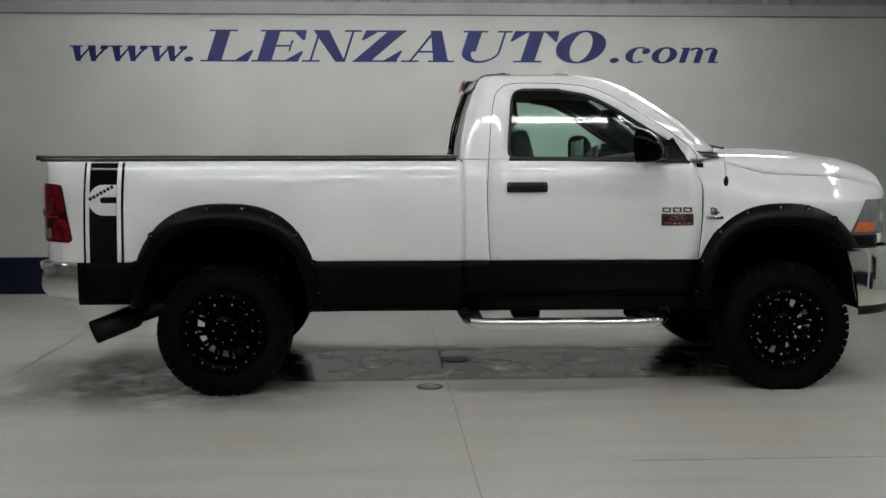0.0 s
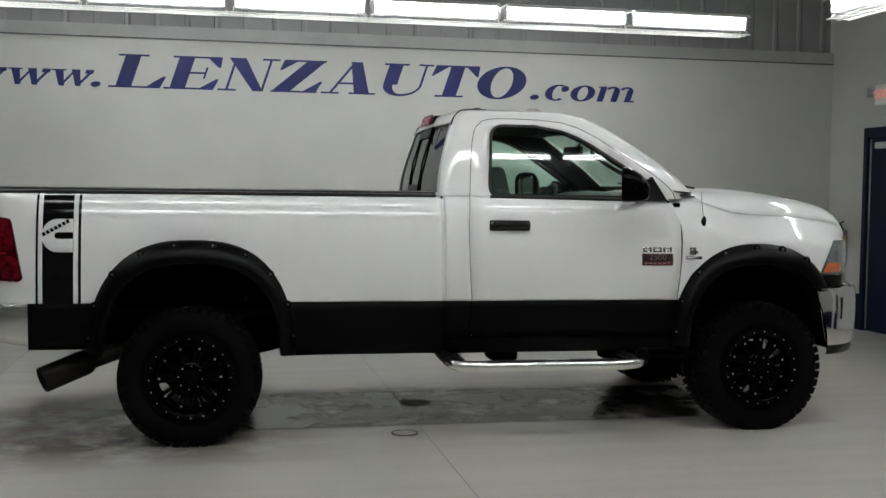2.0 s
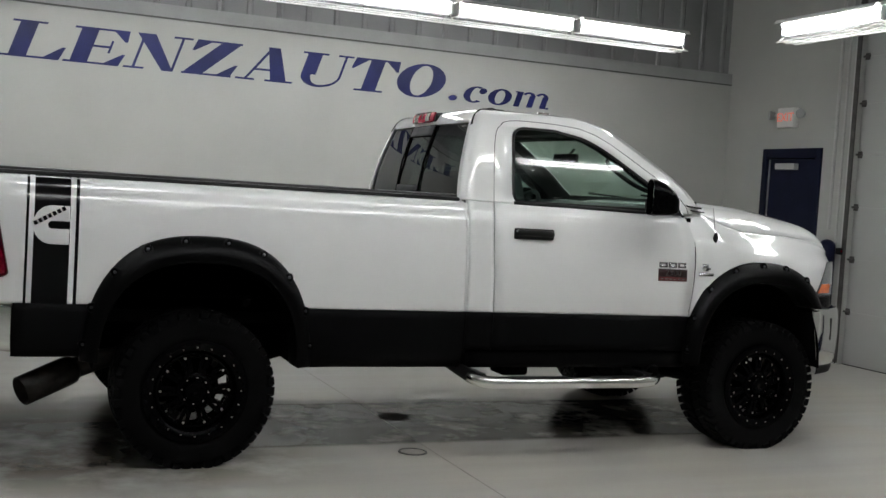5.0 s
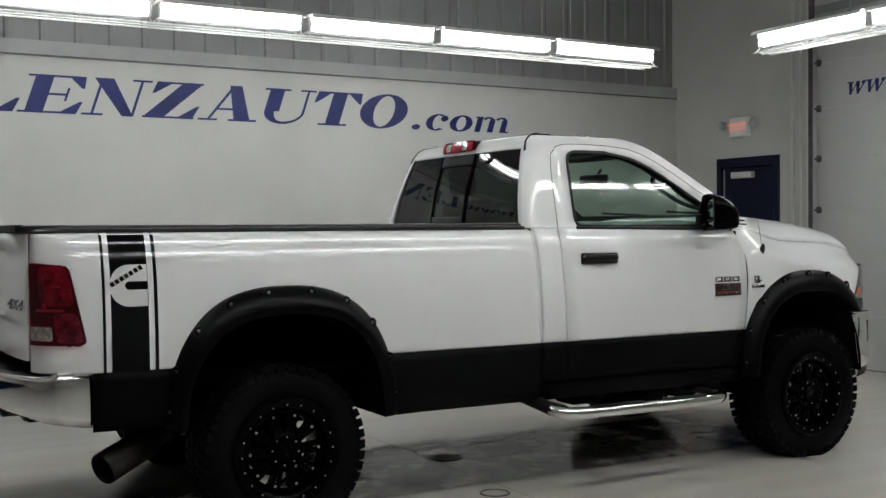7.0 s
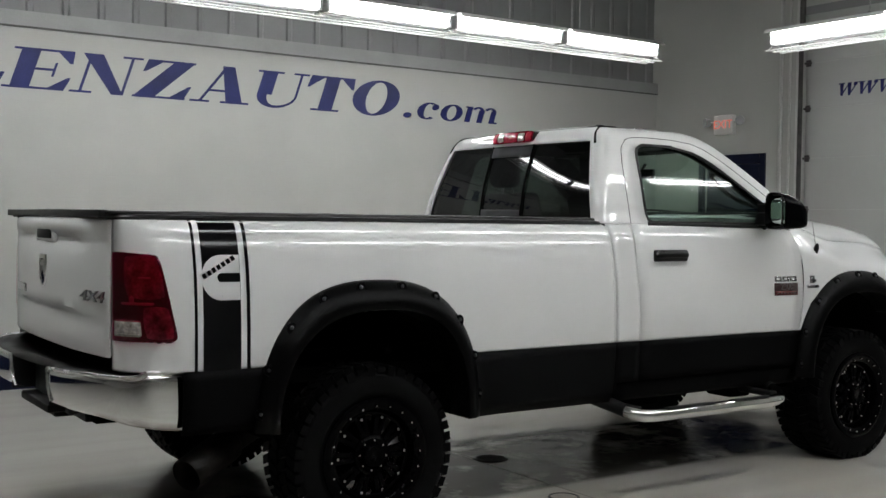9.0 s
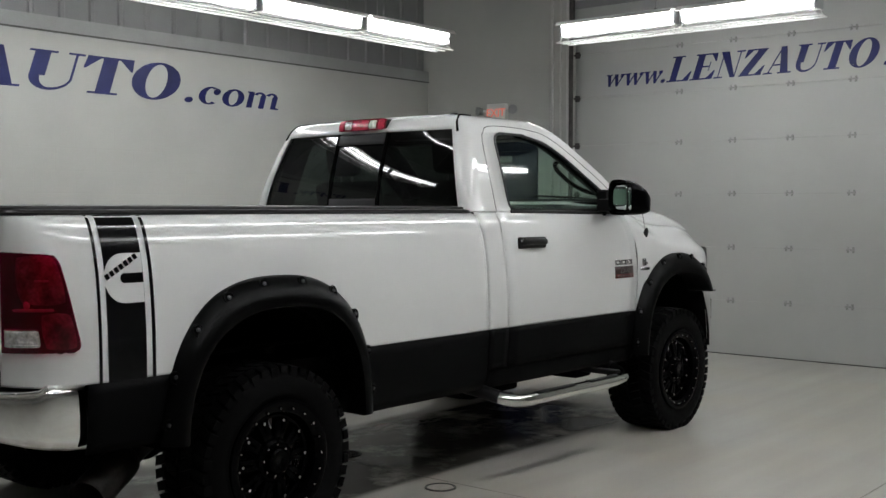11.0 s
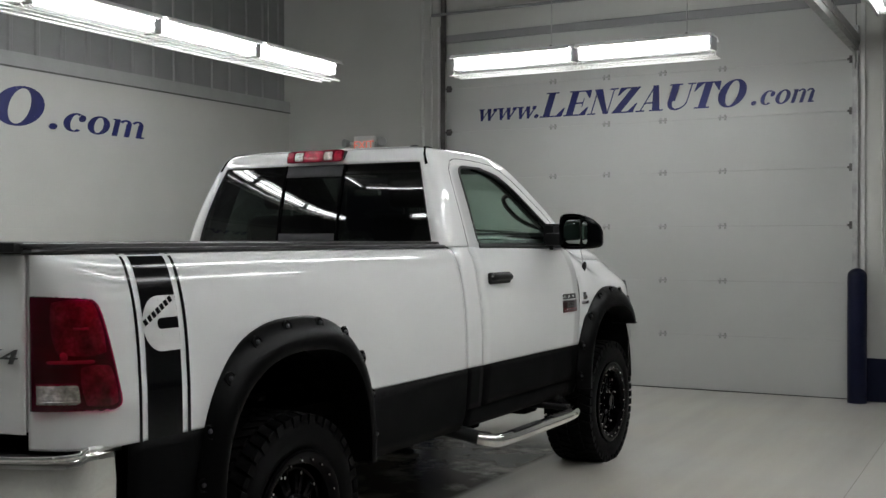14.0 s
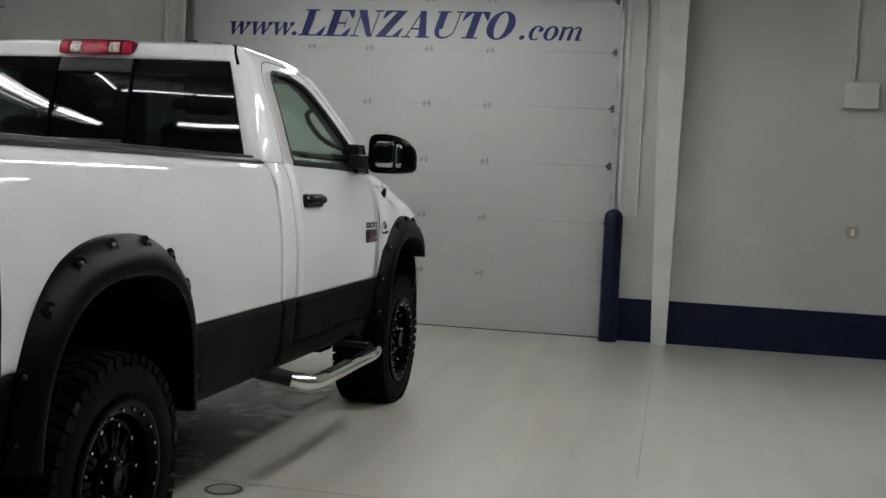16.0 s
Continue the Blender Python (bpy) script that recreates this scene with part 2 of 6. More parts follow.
SIDEG = glass_mat("green_side_glass", (0.71, 0.88, 0.80))
REARG = glass_mat("privacy_glass", (0.07, 0.08, 0.077))
FRONTG = glass_mat("windscreen_glass", (0.72, 0.80, 0.75))
REDGL = glass_mat("red_lens_glass", (0.62, 0.002, 0.10), 0.04)
SURR = mat("lens_surround", (0.07, 0.06, 0.06), 0.5, var=0.5, scale=12)
BOWL = mat("reflector_silver", (0.42, 0.42, 0.42), 0.35, metal=0.5, var=0.8, scale=16)
GLINTW = mat("glint_white", (0.85, 0.85, 0.84), 0.4, var=0.1, scale=40)
MIRRORM = mat("mirror_silver", (0.38, 0.40, 0.39), 0.02, metal=1.0, var=0.0)


# ---- mesh helpers ----
def finish(name, bm, material, parent=None, label="", smooth=38, solid=0.0):
    bmesh.ops.remove_doubles(bm, verts=bm.verts, dist=1e-5)
    me = bpy.data.meshes.new(name)
    bm.to_mesh(me)
    bm.free()
    if smooth:
        for p in me.polygons:
            p.use_smooth = True
        me.set_sharp_from_angle(angle=radians(smooth))
    for m in material if isinstance(material, (list, tuple)) else (material,):
        me.materials.append(m)
    ob = new(name, me)
    if parent is not None:
        ob.parent = parent
    if label:
        tagged(ob, label)
    if solid:
        md = ob.modifiers.new("thickness", "SOLIDIFY")
        md.thickness, md.offset = solid, 0
    return ob


def part(name, bm, material, parent, label="", smooth=38, solid=0.0):
    return finish(name, bm, material, parent, label, smooth, solid)


def cuboid(x0, x1, y0, y1, z0, z1, bevel=0.0, segs=2, bm=None):
    b = bmesh.new()
    bmesh.ops.create_cube(b, size=1)
    for v in b.verts:
        v.co = Vector((x0 if v.co.x < 0 else x1, y0 if v.co.y < 0 else y1, z0 if v.co.z < 0 else z1))
    if bevel:
        bmesh.ops.bevel(b, geom=b.edges[:], offset=bevel, segments=segs, affect="EDGES", profile=0.5)
    return merge(bm, b)


def merge(bm, b):
    if bm is None:
        return b
    me = bpy.data.meshes.new("tmp")
    b.to_mesh(me)
    b.free()
    bm.from_mesh(me)
    bpy.data.meshes.remove(me)
    return bm


def grid(P, closed_u=False, closed_v=False, bm=None, skip=None):
    """Faces over rows of points P[i][j]."""
    bm = bm or bmesh.new()
    V = [[bm.verts.new(p) for p in row] for row in P]
    nu, nv = len(P), len(P[0])
    for i in range(nu if closed_u else nu - 1):
        for j in range(nv if closed_v else nv - 1):
            if skip and skip(i, j):
                continue
            q = [V[i][j], V[(i + 1) % nu][j], V[(i + 1) % nu][(j + 1) % nv], V[i][(j + 1) % nv]]
            try:
                bm.faces.new(q)
            except ValueError:
                pass
    return bm


def tube(path, r, n=12, bm=None, cap=True):
    """A round bar along a path of points."""
    pts = [Vector(p) for p in path]
    rows = []
    for i, p in enumerate(pts):
        d = (pts[min(i + 1, len(pts) - 1)] - pts[max(i - 1, 0)]).normalized()
        a = d.cross(Vector((0, 0, 1)) if abs(d.z) < 0.95 else Vector((1, 0, 0))).normalized()
        b = d.cross(a)
        rr = r[i] if isinstance(r, (list, tuple)) else r
        rows.append([p + rr * (math.cos(2 * math.pi * k / n) * a + math.sin(2 * math.pi * k / n) * b) for k in range(n)])
    bm = bm or bmesh.new()
    V = [[bm.verts.new(p) for p in row] for row in rows]
    for i in range(len(V) - 1):
        for j in range(n):
            bm.faces.new((V[i][j], V[i][(j + 1) % n], V[i + 1][(j + 1) % n], V[i + 1][j]))
    if cap:
        bm.faces.new(V[0][::-1])
        bm.faces.new(V[-1])
    return bm


def revolve(profile, n, centre, bm=None, closed=False):
    """Profile of (radius, y) turned about the y axis through centre."""
    c = Vector(centre)
    rows = [[c + Vector((r * math.cos(2 * math.pi * k / n), y, r * math.sin(2 * math.pi * k / n))) for r, y in profile] for k in range(n)]
    return grid(rows, closed_u=True, closed_v=closed, bm=bm)


def smoothpath(pts, n=6):
    """Catmull-Rom points through a path."""
    P = [Vector(p) for p in pts]
    P = [2 * P[0] - P[1]] + P + [2 * P[-1] - P[-2]]
    out = []
    for i in range(1, len(P) - 2):
        for k in range(n):
            t = k / n
            out.append(0.5 * (2 * P[i] + (P[i + 1] - P[i - 1]) * t + (2 * P[i - 1] - 5 * P[i] + 4 * P[i + 1] - P[i + 2]) * t * t + (3 * P[i] - P[i - 1] - 3 * P[i + 1] + P[i + 2]) * t ** 3))
    return out + [P[-2]]


def curve1d(table):
    """A smooth function through (argument, value) pairs, without overshoot."""
    xs = np.array([a for a, _ in table], float)
    ys = np.array([b for _, b in table], float)
    d = np.diff(ys) / np.diff(xs)
    m = np.zeros(len(xs))
    m[0], m[-1] = d[0], d[-1]
    for i in range(1, len(xs) - 1):
        m[i] = 0 if d[i - 1] * d[i] <= 0 else 2 * d[i - 1] * d[i] / (d[i - 1] + d[i])

    def f(x):
        x = min(max(x, xs[0]), xs[-1])
        i = min(int(np.searchsorted(xs, x, side="right")) - 1, len(xs) - 2)
        i = max(i, 0)
        h = xs[i + 1] - xs[i]
        t = (x - xs[i]) / h
        return float((1 + 2 * t) * (1 - t) ** 2 * ys[i] + t * (1 - t) ** 2 * h * m[i] + t * t * (3 - 2 * t) * ys[i + 1] + t * t * (t - 1) * h * m[i + 1])

    return f


def lettering(word, size, material, parent, m, name="lettering", extrude=0.002, shear=0.0, label=""):
    """Flat letters in the built-in font as a mesh, centred, in the plane that m maps x and y to."""
    cu = bpy.data.curves.new(name, "FONT")
    cu.body, cu.size, cu.extrude, cu.shear = word, size, extrude, shear
    cu.align_x, cu.align_y = "CENTER", "CENTER"
    tmp = bpy.data.objects.new("tmp", cu)
    me = bpy.data.meshes.new_from_object(tmp)
    bpy.data.objects.remove(tmp)
    bpy.data.curves.remove(cu)
    me.transform(m)
    me.materials.append(material)
    me.name = name
    ob = new(name, me)
    ob.parent = parent
    if label:
        tagged(ob, label)
    return ob


def lerp(a, b, t):
    return a + (b - a) * t


# ---- the hall ----
NORTH, EAST, SOUTH, WEST, TOP = 4.374, 7.235, -10.5, -9.0, 5.2


def block(name, x0, x1, y0, y1, z0, z1, material, label, category, bevel=0.0):
    return tagged(finish(name, cuboid(x0, x1, y0, y1, z0, z1, bevel), material), label, category, kind="structure")


block("floor", WEST - 0.2, EAST + 0.5, SOUTH - 0.2, NORTH + 0.5, -0.2, 0, FLOOR, "sealed pale grey concrete floor, damp and dirt stains, painted shade", "floor")
block("ceiling", WEST - 0.2, EAST + 0.5, SOUTH - 0.2, NORTH + 0.5, TOP, TOP + 0.6, CEIL, "plain pale lined ceiling of the hall", "ceiling")
block("wall_north", WEST, EAST, NORTH, NORTH + 0.3, 0.0, 3.06, WALL, "off-white painted concrete block wall", "wall")
block("wall_west", WEST - 0.2, WEST, SOUTH - 0.2, NORTH + 0.3, 0, TOP, WALL, "off-white painted concrete block wall", "wall")
block("wall_south", WEST, EAST + 0.3, SOUTH - 0.2, SOUTH, 0, TOP, WALL, "off-white painted concrete block wall", "wall")

# east wall with the openings of the garage door and the exit door
E0, E1 = EAST, EAST + 0.3
GY0, GY1, GTOP = -2.13, 2.24, 3.74
DY0, DY1, DTOP = 2.70, 3.66, 2.27
east = bmesh.new()
for y0, y1, z0, z1 in ((SOUTH, GY0, 0, TOP), (GY1, DY0, 0, TOP), (DY1, NORTH + 0.3, 0, TOP), (DY0, DY1, DTOP, TOP), (GY0, GY1, GTOP, TOP)):
    cuboid(E0, E1, y0, y1, z0, z1, bm=east)
tagged(finish("wall_east", east, WALL), "off-white painted block wall with two door openings", "wall", kind="structure")

# ribbed sheet metal above the block wall, on a steel ledge
rib = bmesh.new()
x = WEST
prof = []
while x < EAST:
    prof += [(x, 0.0), (x + 0.235, 0.0), (x + 0.249, -0.017), (x + 0.281, -0.017)]
    x += 0.305
grid([[(px, NORTH + 0.075 + py, z) for px, py in prof] for z in (3.14, 4.2, TOP)], bm=rib)
tagged(finish("wall_north_upper", rib, METAL, smooth=0, solid=0.004), "ribbed grey sheet metal upper wall", "metal wall", kind="structure")
led = cuboid(WEST, EAST - 0.004, NORTH - 0.018, NORTH + 0.09, 3.06, 3.075)
cuboid(WEST, EAST - 0.004, NORTH - 0.018, NORTH - 0.006, 3.075, 3.185, bm=led)
cuboid(WEST, EAST - 0.004, NORTH - 0.006, NORTH + 0.05, 3.17, 3.185, bm=led)
tagged(finish("caulk_line", cuboid(WEST, EAST - 0.004, NORTH - 0.0215, NORTH + 0.002, 3.046, 3.0595), mat("dark_caulk", (0.11, 0.11, 0.105), 0.8, var=0.3, scale=6), smooth=0), "dark caulk line under the steel ledge", "caulk", kind="structure")
tagged(finish("trim", led, mat("ledge_paint", (0.33, 0.33, 0.325), 0.5), smooth=0), "grey painted sheet steel ledge trim", "trim", kind="structure")

# navy band round the foot of the walls
for i, (x0, x1, y0, y1) in enumerate(((WEST, EAST - 0.02, NORTH - 0.012, NORTH + 0.001), (EAST - 0.012, EAST + 0.001, SOUTH, -2.70), (EAST - 0.012, EAST + 0.001, -2.56, GY0 - 0.03),
                                      (EAST - 0.012, EAST + 0.001, GY1 + 0.03, DY0 - 0.003), (EAST - 0.012, EAST + 0.001, DY1 + 0.003, NORTH - 0.014))):
    tagged(finish("baseboard", cuboid(x0, x1, y0, y1, 0, 0.405, 0.003, 1), NAVY), "navy blue painted base band of the wall", "baseboard", kind="structure")

# tapered steel column of the frame
col = bmesh.new()
Vc = []
for z, d, ya, yb in ((0, 0.16, -2.70, -2.56), (3.2, 0.24, -2.735, -2.47), (TOP, 0.30, -2.755, -2.41)):
    Vc.append([(EAST - d, ya, z), (EAST - d, yb, z), (EAST + 0.01, yb, z), (EAST + 0.01, ya, z)])
grid(Vc, closed_v=True, bm=col)
bmesh.ops.bevel(col, geom=[e for e in col.edges if abs(e.verts[0].co.z - e.verts[1].co.z) > 0.1], offset=0.008, segments=1, affect="EDGES")
tagged(finish("column", col, mat("column_paint", (0.62, 0.62, 0.59), 0.5)), "white painted tapered steel wall column", "column", kind="structure")

# floor joints: saw cuts filled dark
for k, (x0, x1, y0, y1) in enumerate([(xx - 0.003, xx + 0.003, SOUTH, NORTH) for xx in (-4.56, -1.57, 1.41)] + [(2.2, EAST, yy - 0.0025, yy + 0.0025) for yy in (-2.60,)]):
    tagged(finish("floor_joint", cuboid(x0, x1, y0, y1, -0.002, 0.0015 + 0.0002 * (k > 2)), JOINT, smooth=0), "dark sealed saw-cut joint in the concrete floor", "floor joint", group="floor joints", kind="structure")

# floor drain and clean-out cover
dr = new("floor_drain")
dr.location = (1.52, 0.16, 0)
tagged(dr, "round dark cast iron floor drain grate", "drain")
rim = bmesh.new()
rows = [[Vector((r * math.cos(a), r * math.sin(a), z)) for r, z in ((0.108, 0.0), (0.105, 0.006), (0.09, 0.006), (0.088, 0.0))] for a in [2 * math.pi * k / 32 for k in range(32)]]
part("drain_rim", grid(rows, closed_u=True, bm=rim), CAST, dr)
gr = bmesh.new()
for k in range(-4, 5):
    h = math.sqrt(max(0.088 ** 2 - (k * 0.019) ** 2, 1e-4))
    cuboid(k * 0.019 - 0.005, k * 0.019 + 0.005, -h, h, 0.0005, 0.004, bm=gr)
part("grate", gr, CAST, dr, smooth=0)
co = new("cleanout_cover")
co.location = (1.285, -0.80, 0)
tagged(co, "round steel floor clean-out cover with raised rim", "floor cover")
rows = [[Vector((r * math.cos(a), r * math.sin(a), z)) for r, z in ((0.086, 0.0), (0.083, 0.006), (0.074, 0.006), (0.072, 0.002))] for a in [2 * math.pi * k / 32 for k in range(32)]]
part("cover_rim", grid(rows, closed_u=True), CAST, co)
b = bmesh.new()
bmesh.ops.create_circle(b, cap_ends=True, segments=32, radius=0.0715)
for v in b.verts:
    v.co.z = 0.0025
part("plate", b, mat("cover_plate", (0.30, 0.27, 0.23), 0.4, var=0.2, scale=20), co)


# ---- wide slanted serif capitals and small letters, built from strokes in a unit of the capital height ----
def arc(cx, cy, rx, ry, a0, a1, n):
    return [(cx + rx * math.cos(radians(lerp(a0, a1, k / n))), cy + ry * math.sin(radians(lerp(a0, a1, k / n)))) for k in range(n + 1)]


def ring(cx, cy, rx, ry, ix, iy, a0=0, a1=360, n=28):
    """A bowl with thick sides and thin top and foot, as quads."""
    o, q = arc(cx, cy, rx, ry, a0, a1, n), arc(cx, cy, ix, iy, a0, a1, n)
    return [[o[k], o[k + 1], q[k + 1], q[k]] for k in range(n)]


def bar(x0, x1, y0, y1):
    return [[(x0, y0), (x1, y0), (x1, y1), (x0, y1)]]


def glyph(ch):
    """The strokes of a letter, its width, upright."""
    h = 0.055
    if ch == "L":
        return bar(0.16, 0.52, 0, 1) + bar(0, 0.70, 1 - h, 1) + bar(0, 1.18, 0, h) + [[(0.86, h), (1.18, 0), (1.24, 0.36), (1.17, 0.36)]], 1.26
    if ch == "E":
        return (bar(0.14, 0.50, 0, 1) + bar(0, 1.12, 1 - h, 1) + bar(0, 1.16, 0, h) + bar(0.5, 0.86, 0.47, 0.53) + bar(0.84, 0.89, 0.33, 0.68)
                + [[(0.84, h), (1.16, 0), (1.22, 0.33), (1.16, 0.33)], [(0.84, 1 - h), (1.12, 0.68), (1.18, 0.68), (1.14, 1)]]), 1.24
    if ch == "N":
        return [[(0.06, 1), (0.46, 1), (1.10, 0), (0.86, 0)]] + bar(0.20, 0.26, 0, 0.86) + bar(1.04, 1.10, 0, 1) + bar(0.02, 0.46, 0, h) + bar(0.86, 1.28, 1 - h, 1), 1.28
    if ch == "Z":
        return [[(0, 0), (0.44, 0), (1.12, 1), (0.68, 1)]] + bar(0.12, 1.12, 1 - h, 1) + bar(0, 1.12, 0, h) + [[(0.06, 0.68), (0.12, 0.68), (0.42, 1 - h), (0.10, 1)], [(1.10, h), (1.18, 0.36), (1.12, 0.36), (0.78, h)]], 1.2
    if ch == "A":
        return [[(0.52, 1), (0.80, 1), (1.22, 0), (0.84, 0)], [(0.20, 0), (0.27, 0), (0.66, 0.98), (0.59, 1)]] + bar(0.36, 0.90, 0.30, 0.36) + bar(0.02, 0.46, 0, h) + bar(0.70, 1.36, 0, h), 1.36
    if ch == "U":
        return bar(0.12, 0.47, 0.34, 1) + bar(1.03, 1.09, 0.34, 1) + bar(0, 0.62, 1 - h, 1) + bar(0.86, 1.24, 1 - h, 1) + ring(0.605, 0.34, 0.485, 0.36, 0.25, 0.29, 180, 270, 10) + ring(0.605, 0.34, 0.485, 0.36, 0.425, 0.29, 270, 360, 10), 1.26
    if ch == "T":
        return bar(0.42, 0.78, 0, 1) + bar(0.04, 1.16, 1 - h, 1) + bar(0.24, 0.96, 0, h) + [[(0.0, 0.66), (0.05, 0.66), (0.36, 1 - h), (0.04, 1)], [(0.84, 1 - h), (1.15, 0.66), (1.2, 0.66), (1.16, 1)]], 1.22
    if ch == "O":
        return ring(0.63, 0.5, 0.63, 0.53, 0.27, 0.47), 1.27
    x = 0.5
    if ch == "w":
        return [[(0.08, x), (0.33, x), (0.50, 0), (0.34, 0)], [(0.34, 0), (0.44, 0), (0.72, x), (0.65, x)], [(0.56, x), (0.81, x), (0.98, 0), (0.82, 0)], [(0.82, 0), (0.92, 0), (1.18, 0.40), (1.10, 0.44)]] + bar(0, 0.42, x - 0.045, x) + bar(0.98, 1.22, 0.38, 0.5), 1.24
    if ch == ".":
        return ring(0.12, 0.075, 0.085, 0.085, 0.001, 0.001, n=14), 0.36
    if ch == "c":
        return ring(0.36, 0.25, 0.36, 0.27, 0.14, 0.225, 60, 310, 20) + ring(0.56, 0.38, 0.12, 0.10, 0.001, 0.001, n=12), 0.76
    if ch == "o":
        return ring(0.37, 0.25, 0.37, 0.27, 0.15, 0.22), 0.80
    if ch == "m":
        out = bar(0, 0.2, x - 0.045, x)
        for k in range(3):
            out += bar(0.06 + 0.42 * k, 0.25 + 0.42 * k, 0, x - (0.0 if k == 0 else 0.1))
            if k < 2:
                out += ring(0.44 + 0.42 * k, x - 0.16, 0.23, 0.17, 0.10, 0.11, 0, 150, 10)
        return out + bar(1.05, 1.20, 0, 0.05), 1.22
    return [], 0.5


def sign(parent, place, words, cap, depth=0.0015):
    """Letters as parts of parent. place maps (along, up, out) to the world; words: (text, start, end, scale of the strokes)."""
    for text, start, end, k in words:
        shapes = [glyph(c) for c in text]
        total = sum(w for _, w in shapes)
        s = (end - start) / total
        at = start
        for c, (polys, w) in zip(text, shapes):
            bm = bmesh.new()
            for n, poly in enumerate(polys):
                pts = [(at + px * s + 0.33 * py * cap * k, py * cap * k) for px, py in poly]
                lift = depth + 0.00012 * (n % 9)
                vs = [bm.verts.new(place(a, u, lift)) for a, u in pts]
                try:
                    bm.faces.new(vs)
                except ValueError:
                    pass
            bmesh.ops.recalc_face_normals(bm, faces=bm.faces[:])
            finish("letter", bm, NAVYSIGN, parent, smooth=0)
            at += w * s


wall_sign = new("wall_sign")
wall_sign.location = (1.2, NORTH, 2.54)
tagged(wall_sign, "navy slanted serif web address painted on white wall", "wall sign")
sign(wall_sign, lambda a, u, d: (a - 1.2, -d, u), (("www", -2.44, -1.17, 0.98), (".", -1.19, -0.98, 1.0), ("LENZAUTO", -0.99, 3.43, 1.0), (".", 3.50, 3.72, 1.0), ("com", 3.68, 4.76, 0.98)), 0.345)

# ---- sectional garage door ----
gd = new("garage_door")
gd.location = (EAST + 0.05, 0.055, 0)
tagged(gd, "closed white sectional garage door with navy lettering", "garage door")
levels = [0.004, 0.555, 1.10, 1.645, 2.19, 2.72, 3.205, 3.735]
GW = 2.175
hinge_mesh = None
sections = []
for z0, z1 in zip(levels, levels[1:]):
    b = cuboid(0, 0.05, -GW, GW, z0 + 0.0006, z1 - 0.0006, 0.0022, 1)
    cuboid(0.01, 0.04, -GW + 0.01, GW - 0.01, z1 - 0.004, z1 + 0.004, bm=b)
    sections.append(part("door_section", b, GDOOR, gd))
for i, z in enumerate(levels[1:-1]):
    for y in (0.885, 0.285, -0.318, -0.925):
        if hinge_mesh is None:
            b = None
            for y0 in (-0.036, 0.014):
                b = cuboid(-0.007, 0, y0, y0 + 0.022, -0.028, 0.028, 0.002, 1, bm=b)
            tube([(-0.012, -0.042, 0.0), (-0.012, 0.042, 0.0)], 0.007, 8, bm=b)
            h = part("hinge", b, mat("dull_zinc", (0.30, 0.30, 0.29), 0.5, metal=0.4, var=0.3, scale=30), sections[i], "small dull zinc hinge")
            hinge_mesh = h.data
        else:
            h = new("hinge", hinge_mesh)
            h.parent = sections[i]
        h.location = (-0.0005, y, z)
    for y in (GW - 0.03, -GW + 0.03):
        b = cuboid(-0.012, 0, y - 0.03, y + 0.03, z - 0.035, z + 0.035, 0.003, 1)
        tube([(-0.02, y - 0.045, z), (-0.02, y + 0.045, z)], 0.011, 8, bm=b)
        part("roller_bracket", b, RUST, sections[i])
sign(gd, lambda a, u, d: (-d, -a - 0.055, 2.826 + u), (("www", -1.87, -1.17, 1.0), (".", -1.18, -1.07, 1.0), ("LENZAUTO", -1.10, 1.06, 1.0), (".", 1.13, 1.24, 1.0), ("com", 1.22, 1.74, 1.0)), 0.262)
rub = cuboid(0, 0.045, -GW, GW, 0.0, 0.012, 0.003, 1)
part("bottom_seal", rub, BLACK, gd)

